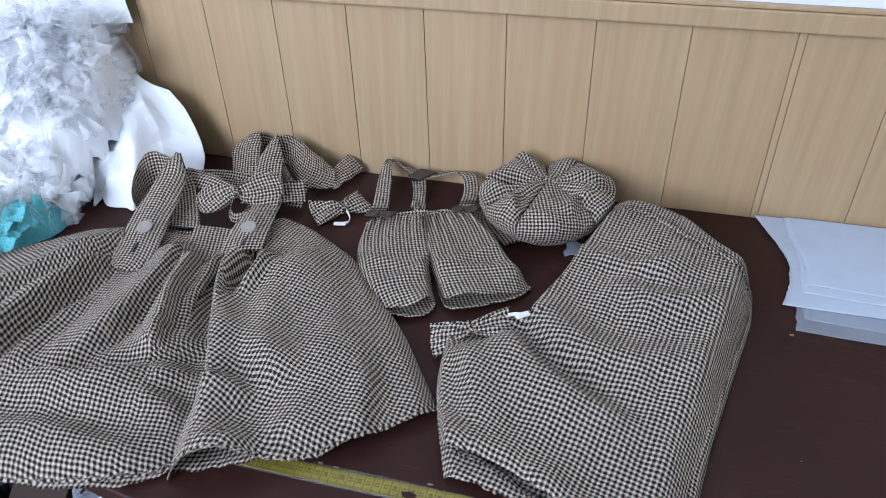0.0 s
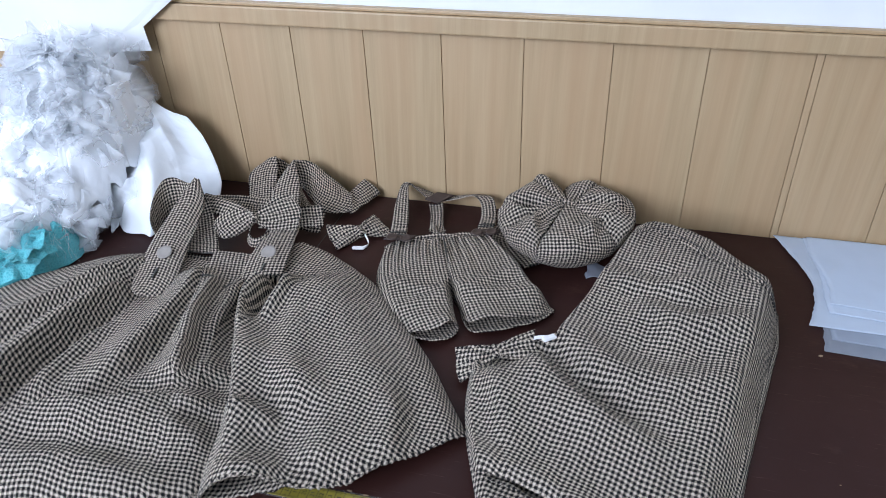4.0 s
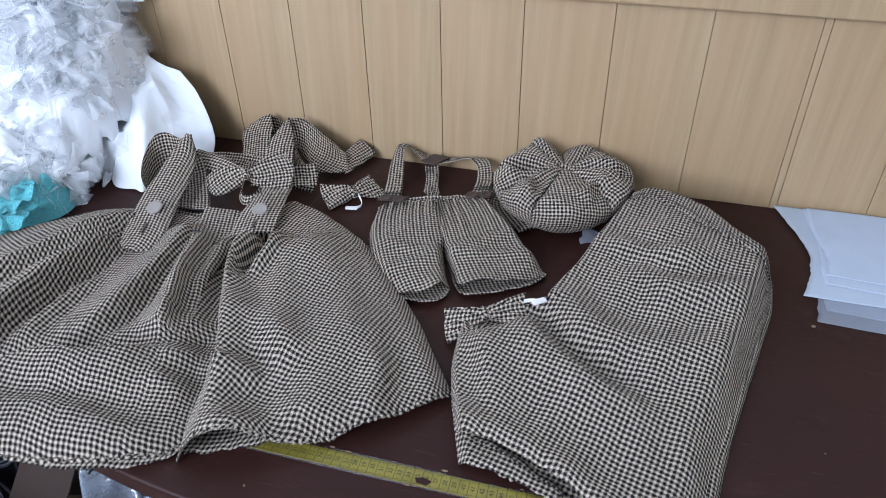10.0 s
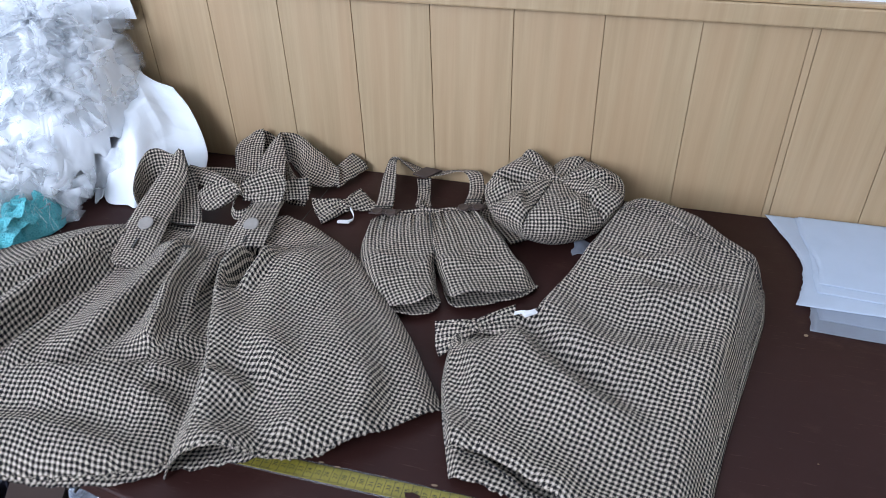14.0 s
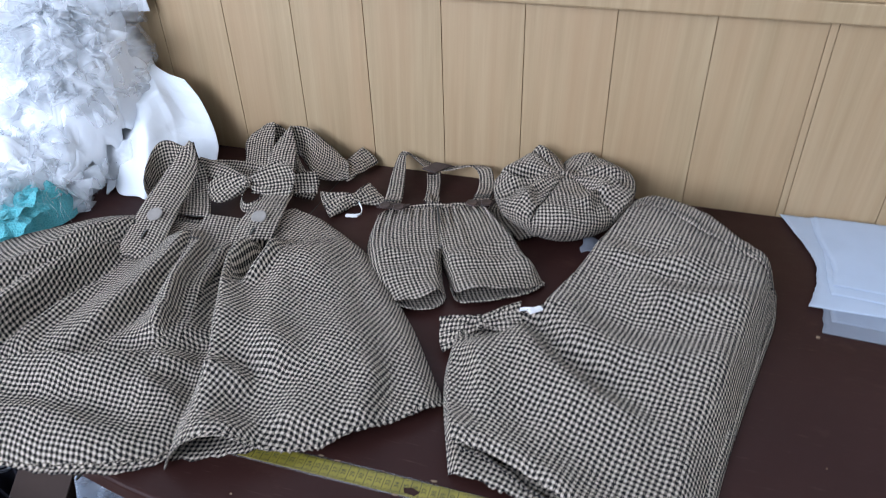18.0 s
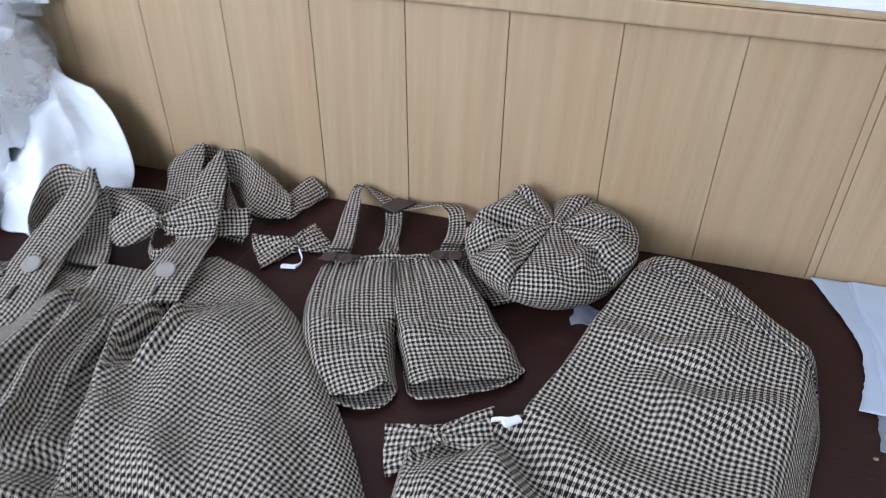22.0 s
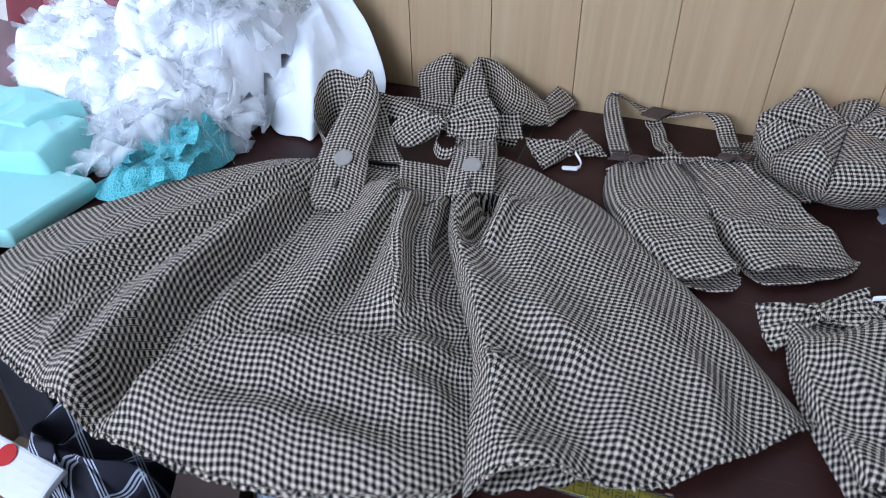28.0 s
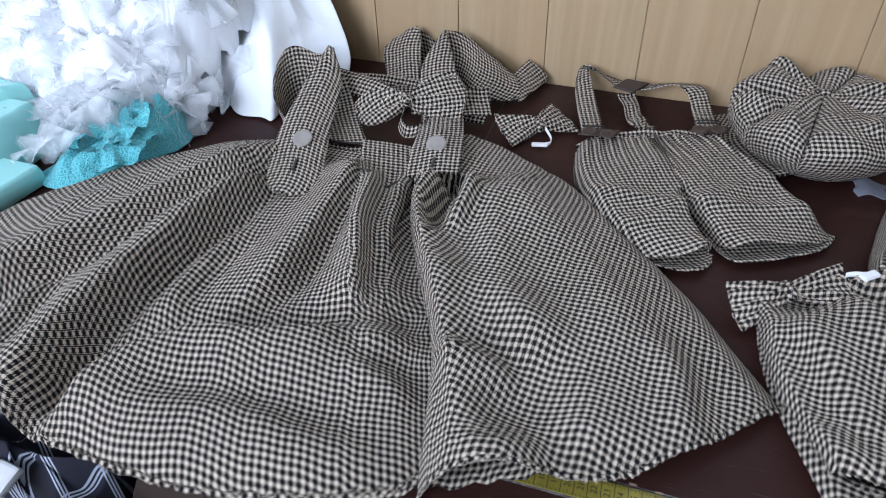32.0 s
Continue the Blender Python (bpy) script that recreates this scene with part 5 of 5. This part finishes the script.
def ruffle(base, normal, slope, length, wide, material, parent, stand=0.5, turn=1.3):
    """A gathered strip lying along a heap: frilled, with a wavy free edge."""
    spin = Matrix.Rotation(rng.uniform(-turn, turn), 3, normal)
    up = (spin @ slope * rng.uniform(0.6, 1.0) + normal * rng.uniform(0.10, stand)).normalized()
    along = up.cross(normal).normalized() if up.cross(normal).length > 0.1 else up.orthogonal().normalized()
    over = along.cross(up).normalized()
    n, m = 34, 7
    ph, f, lean = rng.uniform(0, 6), rng.uniform(1.6, 3.6), rng.uniform(-0.35, 0.35)
    jag = np.convolve(rng.uniform(-1, 1, n + 4), [0.12, 0.22, 0.32, 0.22, 0.12], "valid")
    verts, faces, uvs = [], [], []
    for i in range(n):
        u = i / (n - 1) - 0.5
        for j in range(m):
            w = j / (m - 1)
            side = w * (0.22 * wide * math.sin(u * f * 6.28 + ph) + 0.06 * wide * math.sin(u * f * 15 + 2 * ph)) + lean * wide * w * w
            tall = wide * w * max(1 - 4 * u * u, 0.0) ** 0.45 * (1 + 0.30 * jag[i] * w)
            v = base + along * (u * length * (0.55 + 0.6 * w)) + over * side + up * tall
            verts.append((v.x, min(v.y, WALL - 0.005), max(v.z, Z + 0.003)))
            uvs.append((u * length + 3.7 * ph, w))
    for i in range(n - 1):
        for j in range(m - 1):
            a = i * m + j
            faces.append((a, a + m, a + m + 1, a + 1))
    part("ruffle", mesh_of("ruffle", verts, faces, uvs), material, parent)


def heap_frame(cx, cy, height, e=0.004):
    """The normal of a heap and the way down its side."""
    normal = Vector(((height(cx - e, cy) - height(cx + e, cy)) / (2 * e), (height(cx, cy - e) - height(cx, cy + e)) / (2 * e), 1.0)).normalized()
    down = (Vector((0, 0, -1)) + normal * normal.z)
    if down.length < 0.05:
        down = Vector((rng.uniform(-1, 1), rng.uniform(-1, 1), 0))
    return normal, down.normalized()


for piece in range(230):
    q = rng.uniform(0, 2 * np.pi) if piece % 3 == 0 else rng.uniform(-3.3, 0.4)
    r = rng.uniform(0.0, 1.0) ** 0.45 * 0.97 * reach(q)
    cx, cy = MIDDLE[0] + r * math.cos(q), min(MIDDLE[1] + r * math.sin(q), WALL - 0.05)
    normal, down = heap_frame(cx, cy, mound)
    ruffle(Vector((cx, cy, Z + 0.004 + mound(cx, cy))) - normal * 0.016, normal, down, rng.uniform(0.06, 0.13), rng.uniform(0.035, 0.075), NET if piece % 6 == 0 else TULLE, tulle, 1.3 if piece % 12 == 0 else 0.42)

for piece in range(56):
    base = Vector(DRAPE[rng.randint(8, 102), rng.randint(2, 42)])
    ruffle(base, Vector((0.2, -0.5, 0.85)).normalized(), Vector((0.6, -0.4, -0.4)).normalized(), rng.uniform(0.05, 0.09), rng.uniform(0.03, 0.05), NET if piece % 2 == 0 else TULLE, tulle, 0.3)

for piece in range(9):
    base = Vector((rng.uniform(-0.782, -0.748), rng.uniform(0.985, 1.050), 0.0))
    base.z = Z + 0.30 * (base.y - 0.955) + rng.uniform(0.004, 0.018)
    ruffle(base, Vector((0.25, -0.6, 0.75)).normalized(), Vector((0.5, -0.5, -0.3)).normalized(), rng.uniform(0.05, 0.08), rng.uniform(0.025, 0.040), TULLE, tulle, 0.25, 0.8)


def shelf(x, y):
    """Height of the loose net that spills over the lace."""
    return 0.085 * np.exp(-(((x + 0.85) / 0.10) ** 2 + ((y - 0.88) / 0.11) ** 2))


for piece in range(34):
    cx, cy = -0.855 + rng.uniform(-0.100, 0.045), 0.875 + rng.uniform(-0.09, 0.06)
    normal, down = heap_frame(cx, cy, shelf)
    ruffle(Vector((cx, cy, Z + 0.012 + shelf(cx, cy))), normal, down, rng.uniform(0.05, 0.11), rng.uniform(0.030, 0.055), NET if piece % 3 == 0 else TULLE, tulle, 0.35)
# net fringe and loose threads spilling to the table
for i in range(12):
    x0 = -0.93 + 0.015 * i + rng.uniform(-0.01, 0.01)
    y0 = 0.885 + 0.0022 * i + rng.uniform(-0.02, 0.02)
    part("fringe", ribbon("fringe", [(x0 - 0.02, y0 + 0.06, Z + 0.06), (x0, y0 + 0.02, Z + 0.03), (x0 + rng.uniform(-0.01, 0.03), y0 - 0.02, Z + 0.006)],
                          [(0.018, 0.0, 0.004), (0.024, 0.004, 0.0), (0.03, 0.006, 0.0)], 24, 10, 0.004, 0.006, 100 + i, 0.0004), NET, tulle)
verts, faces = [], []
for i in range(70):
    x0, y0 = -0.90 + rng.uniform(0, 0.15), 0.90 + rng.uniform(-0.09, 0.03)
    dx, dy = rng.uniform(-0.03, 0.05), rng.uniform(-0.06, -0.015)
    z0 = shelf(x0, y0) + rng.uniform(0.02, 0.04)
    line = spline([(x0, y0, Z + z0), (x0 + 0.4 * dx + rng.uniform(-0.016, 0.016), y0 + 0.5 * dy, Z + 0.75 * z0 + 0.008), (x0 + 0.8 * dx + rng.uniform(-0.012, 0.012), y0 + 0.8 * dy, Z + 0.5 * z0 + 0.010), (x0 + dx, y0 + dy, Z + max(0.004, shelf(x0 + dx, y0 + dy)) + rng.uniform(0.002, 0.03))], 9)
    k = len(verts)
    for v in line:
        verts += [(v[0] - 0.0002, v[1], v[2]), (v[0] + 0.0002, v[1], v[2]), (v[0], v[1] + 0.0002, v[2] + 0.0003)]
    for j in range(8):
        a = k + 3 * j
        faces += [(a, a + 1, a + 4, a + 3), (a + 1, a + 2, a + 5, a + 4), (a + 2, a, a + 3, a + 5)]
part("thread", mesh_of("thread", verts, faces), PAPER, tulle, "loose white threads")

leaf = thing("paper_sheet", (-0.95, 1.17, 0.95), "large white sheet of paper leaning on the wall above the tulle", "paper")
pts = [(-1.10, 1.012), (-0.86, 1.018), (-0.745, 1.026), (-0.752, 1.07), (-0.66, 1.135), (-0.60, 1.20), (-0.58, 1.32), (-1.14, 1.32)]
bm = bmesh.new()
vs = [bm.verts.new((x, 1.172 - 0.03 * (1.32 - z) + 0.012 * math.sin(7 * x), z)) for x, z in pts]
face = bm.faces.new(vs)
ext = bmesh.ops.extrude_face_region(bm, geom=[face])
bmesh.ops.translate(bm, verts=[g for g in ext["geom"] if isinstance(g, bmesh.types.BMVert)], vec=(0, 0.0015, 0))
bmesh.ops.recalc_face_normals(bm, faces=bm.faces)
part("sheet", bm, PAPER, leaf)

# ---- teal lace, mint satin, coloured cloths ----
def lace(name):
    m = Nodes(name)
    c = m.coord("Object")
    cell = m.tree.nodes.new("ShaderNodeTexVoronoi")
    cell.feature = "DISTANCE_TO_EDGE"
    cell.inputs["Scale"].default_value = 240.0
    m.put(cell.inputs["Vector"], c)
    cord = m.math("SUBTRACT", 1.0, m.ramp(cell.outputs["Distance"], 0.06, 0.22))
    broad = m.noise(c, 26.0, 3.0)
    col = m.mix(cord, (0.07, 0.41, 0.45), (0.14, 0.56, 0.60))
    col = m.mix(m.math("MULTIPLY", m.ramp(broad, 0.45, 0.7), 0.4), col, (0.06, 0.38, 0.43))
    m.bump(m.math("ADD", cord, m.noise(c, 300.0, 3.0)), 0.8, 0.0015)
    return m.done(col, 0.7, Sheen_Weight=0.2)


LACE = lace("teal_lace")


def crumple(name, corners, heightf, material, parent, seed, n=60, amp=0.008, scale=28, jag=0.015, soft=0.3, crush=0.0):
    p = coons(*quad(*corners, jag, seed), n, n)
    s, t = grid_st(n, n)
    e = rise(s, soft) * rise(1 - s, soft) * rise(t, soft) * rise(1 - t, soft)
    p[..., 2] += heightf(s, t) * e + 0.004 + amp * (np.abs(wave(p[..., 0], p[..., 1], scale, seed + 1))) * (0.3 + 0.7 * e)
    if crush:
        x, y = p[..., 0].copy(), p[..., 1].copy()
        p[..., 2] += crush * ridged(x, y, 58, seed + 5) * (0.25 + 0.75 * e)
        p[..., 0] += 0.5 * crush * wave(x, y, 40, seed + 6)
        p[..., 1] += 0.5 * crush * wave(x, y, 40, seed + 7)
        p[..., 2] = np.maximum(p[..., 2], Z + 0.003)
    return part(name, cloth_mesh(name, p, 0.0012), material, parent)


teal = thing("teal_lace", (-0.80, 0.78, Z), "crumpled bunch of teal lace trim on the table", "lace")
crumple("gather", ((-0.880, 0.715), (-0.800, 0.690), (-0.735, 0.80), (-0.80, 0.90)), lambda s, t: 0.030 + 0 * s, LACE, teal, 110, 120, 0.008, 90, 0.012, 0.4, 0.010)
crumple("gather", ((-0.88, 0.78), (-0.765, 0.76), (-0.742, 0.865), (-0.84, 0.93)), lambda s, t: 0.062 + 0 * s, LACE, teal, 113, 120, 0.008, 95, 0.012, 0.4, 0.010)


def bunch(x, y):
    """Height of the bunched lace."""
    return 0.066 * np.exp(-(((x + 0.800) / 0.07) ** 2 + ((y - 0.81) / 0.085) ** 2))


for piece in range(8):
    cx, cy = -0.806 + rng.uniform(-0.058, 0.050), 0.790 + rng.uniform(-0.065, 0.070)
    normal, down = heap_frame(cx, cy, bunch)
    ruffle(Vector((cx, cy, Z + 0.008 + bunch(cx, cy))), normal, down, rng.uniform(0.04, 0.08), rng.uniform(0.014, 0.026), LACE, teal, 0.3, 0.8)
for piece in range(13):
    cx, cy = rng.uniform(-0.872, -0.815), rng.uniform(0.735, 0.830)
    ruffle(Vector((cx, cy, Z + 0.030 + bunch(cx, cy))), Vector((0.1, -0.4, 0.9)).normalized(), Vector((0.2, -0.8, -0.4)).normalized(), rng.uniform(0.04, 0.08), rng.uniform(0.025, 0.045), NET, tulle, 0.25, 1.0)
mint = thing("mint_satin", (-0.95, 0.72, Z), "folded pieces of pale mint green satin", "fabric")
crumple("fold", ((-1.14, 0.52), (-0.860, 0.590), (-0.853, 0.718), (-1.10, 0.730)), lambda s, t: 0.028 - 0.004 * s, MINT, mint, 120, 90, 0.001, 12, 0.001, 0.018)
crumple("fold", ((-1.13, 0.66), (-0.905, 0.700), (-0.905, 0.800), (-1.09, 0.83)), lambda s, t: 0.052 + 0.012 * np.sin(2.5 * t), MINT, mint, 124, 90, 0.002, 18, 0.003, 0.10, 0.003)
crumple("fold", ((-1.22, 0.70), (-0.96, 0.745), (-0.93, 0.825), (-1.16, 0.845)), lambda s, t: 0.066 + 0.01 * t, MINT, mint, 127, 90, 0.002, 18, 0.004, 0.10, 0.004)
red = thing("red_cloth", (-1.22, 1.05, Z), "bundled dull red and mauve clothes behind the tulle", "clothes")
crumple("drape", ((-1.30, 0.86), (-1.12, 0.85), (-1.10, 1.00), (-1.30, 1.02)), lambda s, t: 0.085 + 0.02 * np.sin(5 * s), MAUVE, red, 130, 60, 0.014, 22)
crumple("drape", ((-1.30, 1.00), (-1.00, 1.02), (-0.975, 1.185), (-1.30, 1.185)), lambda s, t: 0.11 + 0.20 * s * t, RED, red, 133, 80, 0.014, 26, 0.012, 0.12, 0.012)
crumple("drape", ((-1.16, 0.965), (-0.968, 0.970), (-0.950, 1.070), (-1.16, 1.080)), lambda s, t: 0.185 + 0.035 * s, ROSE, red, 139, 70, 0.014, 26, 0.01, 0.2, 0.012)
for piece in range(26):
    cx, cy = rng.uniform(-1.19, -0.97), rng.uniform(0.95, 1.10)
    lift = 0.165 + 0.16 * max(0.0, cx + 1.15)
    ruffle(Vector((cx, cy, Z + lift + 0.022)), Vector((-0.1, -0.4, 0.9)).normalized(), Vector((0.3, -0.8, -0.3)).normalized(), rng.uniform(0.04, 0.09), rng.uniform(0.03, 0.05), NET, tulle, 0.4, 2.0)
cream = thing("cream_cloth", (-1.4, 1.1, Z), "rounded bundle of pale cream cloth beside the wall", "fabric")
crumple("drape", ((-1.56, 0.98), (-1.27, 1.05), (-1.25, 1.19), (-1.56, 1.19)), lambda s, t: 0.17 + 0.03 * np.sin(3 * s), PINK, cream, 136, 60, 0.004, 12, 0.004, 0.12)
side = thing("side_cabinet", (-1.35, 0.9, 0), "plain brown wooden cabinet beside the table end", "cabinet")
part("body", boxed(-1.75, -1.17, 0.5, WALL - 0.012, 0.0, TABLE - 0.004, 0.004), LACQUER, side)

carton2 = thing("cardboard_box", (-1.08, 0.44, 0), "tall brown cardboard box beside the table end", "box")
part("carton", boxed(-1.155, -1.00, 0.30, 0.60, 0.0, TABLE - 0.008, 0.004), CARD, carton2)
part("flap", boxed(-1.153, -1.002, 0.302, 0.449, TABLE - 0.0079, TABLE - 0.004, 0.001), CARD, carton2)
part("flap", boxed(-1.153, -1.002, 0.451, 0.598, TABLE - 0.0079, TABLE - 0.004, 0.001), CARD, carton2)

# ---- things stowed below the table's rounded end ----
BASE = 0.40
carton = thing("cardboard_box", (-0.7, 0.3, 0), "brown cardboard box standing on the floor", "box")
part("carton", boxed(-0.99, -0.24, 0.04, 0.62, 0.0, BASE - 0.005, 0.004), CARD, carton)
part("flap", boxed(-0.988, -0.242, 0.042, 0.329, BASE - 0.0049, BASE, 0.001), CARD, carton)
part("flap", boxed(-0.988, -0.242, 0.331, 0.618, BASE - 0.0049, BASE, 0.001), CARD, carton)


def tartan(name):
    m = Nodes(name)
    c = m.mapped(m.coord("Object"), (1, 1, 1), (0, 0, 0.6))
    sep = m.tree.nodes.new("ShaderNodeSeparateXYZ")
    m.put(sep.inputs[0], c)
    lines = None
    for k in (0, 1):
        u = m.math("FLOORED_MODULO", m.math("MULTIPLY", sep.outputs[k], 1 / 0.050), 1.0)
        for at in (0.44, 0.51, 0.58):
            on = m.math("LESS_THAN", m.math("ABSOLUTE", m.math("SUBTRACT", u, at)), 0.018)
            lines = on if lines is None else m.math("MAXIMUM", lines, on)
    m.bump(m.noise(c, 700.0), 0.3, 0.0005)
    return m.done(m.mix(lines, (0.010, 0.010, 0.020), (0.40, 0.44, 0.52)), 0.85)


def polka(name):
    m = Nodes(name)
    c = m.coord("UV")
    sep = m.tree.nodes.new("ShaderNodeSeparateXYZ")
    m.put(sep.inputs[0], c)
    row = m.math("FLOOR", m.math("MULTIPLY", sep.outputs[1], 1 / 0.021))
    u = m.math("FRACT", m.math("ADD", m.math("MULTIPLY", sep.outputs[0], 1 / 0.026), m.math("MULTIPLY", row, 0.5)))
    v = m.math("FRACT", m.math("MULTIPLY", sep.outputs[1], 1 / 0.021))
    d = m.math("ADD", m.math("POWER", m.math("MULTIPLY", m.math("SUBTRACT", u, 0.5), 0.026), 2.0), m.math("POWER", m.math("MULTIPLY", m.math("SUBTRACT", v, 0.5), 0.021), 2.0))
    m.bump(m.noise(c, 800.0), 0.2, 0.0004)
    return m.done(m.mix(m.math("LESS_THAN", d, 0.0055 ** 2), (0.02, 0.028, 0.06), (0.75, 0.77, 0.8)), 0.7)


NAVY = plain_cloth("dark_navy_cloth", (0.010, 0.011, 0.018), (0.016, 0.016, 0.024))
TARTAN, POLKA = tartan("navy_tartan"), polka("navy_polka_dots")
skirt2 = thing("tartan_cloth", (-0.78, 0.52, BASE), "bundled navy tartan cloth with white lines", "fabric")
crumple("drape", ((-0.865, 0.475), (-0.680, 0.455), (-0.675, 0.600), (-0.870, 0.610)), lambda s, t: 0.095 + 0.02 * np.sin(6 * s), TARTAN, skirt2, 140, 90, 0.012, 30, 0.03, 0.2, 0.035).location.z = BASE - Z
navy = thing("navy_cloth", (-0.93, 0.50, BASE), "dark navy cloth bundled beside the table end", "fabric")
crumple("drape", ((-0.985, 0.53), (-0.885, 0.54), (-0.875, 0.61), (-0.975, 0.615)), lambda s, t: 0.19 + 0.02 * np.sin(6 * s), NAVY, navy, 160, 70, 0.010, 25, 0.02, 0.2, 0.025).location.z = BASE - Z
dots = thing("polka_dot_cloth", (-0.42, 0.36, BASE), "crumpled navy cloth with white polka dots", "fabric")
crumple("drape", ((-0.600, 0.330), (-0.400, 0.330), (-0.385, 0.486), (-0.575, 0.500)), lambda s, t: 0.105 + 0.015 * np.sin(5 * s), POLKA, dots, 144, 80, 0.010, 25, 0.02, 0.25, 0.025).location.z = BASE - Z


def plastic(name):
    m = Nodes(name)
    t = m.tree
    c = m.coord("Object")
    gloss, clear, haze = t.nodes.new("ShaderNodeBsdfGlossy"), t.nodes.new("ShaderNodeBsdfTransparent"), t.nodes.new("ShaderNodeBsdfDiffuse")
    gloss.inputs["Roughness"].default_value = 0.18
    m.put(haze.inputs[0], (0.50, 0.57, 0.66))
    a, b = t.nodes.new("ShaderNodeMixShader"), t.nodes.new("ShaderNodeMixShader")
    a.inputs[0].default_value = 0.28
    m.put(a.inputs[1], haze.outputs[0]), m.put(a.inputs[2], gloss.outputs[0])
    m.put(b.inputs[0], m.math("ADD", 0.3, m.math("MULTIPLY", m.noise(c, 20.0), 0.35)))
    m.put(b.inputs[1], clear.outputs[0]), m.put(b.inputs[2], a.outputs[0])
    m.put(m.out.inputs[0], b.outputs[0])
    return m.mat


PLASTIC = plastic("clear_blue_plastic")
for i, c in enumerate((((-0.455, 0.490), (-0.300, 0.470), (-0.285, 0.600), (-0.455, 0.612)), ((-0.800, 0.395), (-0.590, 0.372), (-0.578, 0.425), (-0.780, 0.452)), ((-0.565, 0.505), (-0.465, 0.490), (-0.449, 0.601), (-0.560, 0.610)))):
    bag = thing("plastic_bag", (c[0][0], c[0][1], BASE), "crumpled clear plastic bag with a bluish sheen", "plastic bag", "plastic bags")
    crumple("sack", c, lambda s, t: 0.10 + 0.02 * np.sin(5 * s), PLASTIC, bag, 150 + 3 * i, 70, 0.010, 34, 0.03, 0.25, 0.03).location.z = BASE - Z
packet = thing("white_packet", (-0.82, 0.455, BASE), "white printed packet with a red mark", "packet")
at = Matrix.Translation((-0.850, 0.455, BASE + 0.105)) @ Euler((0.35, 0.06, -0.10)).to_matrix().to_4x4()
bm = boxed(-0.060, 0.070, -0.026, 0.030, 0.0, 0.012, 0.004)
bmesh.ops.subdivide_edges(bm, edges=bm.edges[:], cuts=4, use_grid_fill=True)
for v in bm.verts:
    v.co.z += 0.004 * math.sin(38 * v.co.x) + 0.003 * math.sin(55 * v.co.y + 20 * v.co.x)
bm.transform(at)
part("pouch", bm, PAPER, packet)
bm = bmesh.new()
bmesh.ops.create_cone(bm, segments=20, radius1=0.014, radius2=0.014, depth=0.0012, cap_ends=True, matrix=at @ Matrix.Translation((-0.012, 0.014, 0.0150)) @ Matrix.Rotation(-0.12, 4, "Y"))
part("mark", bm, SCARLET, packet, "red printed mark")
board = thing("brown_board", (-0.63, 0.51, BASE), "dark brown cardboard flap standing under the table end", "board")
bm = boxed(-0.042, 0.042, -0.055, 0.055, 0.0, 0.004, 0.001)
bm.transform(Matrix.Translation((-0.628, 0.520, BASE + 0.062)) @ Euler((0.55, 0.10, 0.25)).to_matrix().to_4x4())
part("panel", bm, DARK_CARD, board)
bm = boxed(-0.040, 0.040, 0.0, 0.004, 0.0, 0.058, 0.001)
bm.transform(Matrix.Translation((-0.640, 0.560, BASE)) @ Matrix.Rotation(0.25, 4, "Z"))
part("flap", bm, DARK_CARD, board)
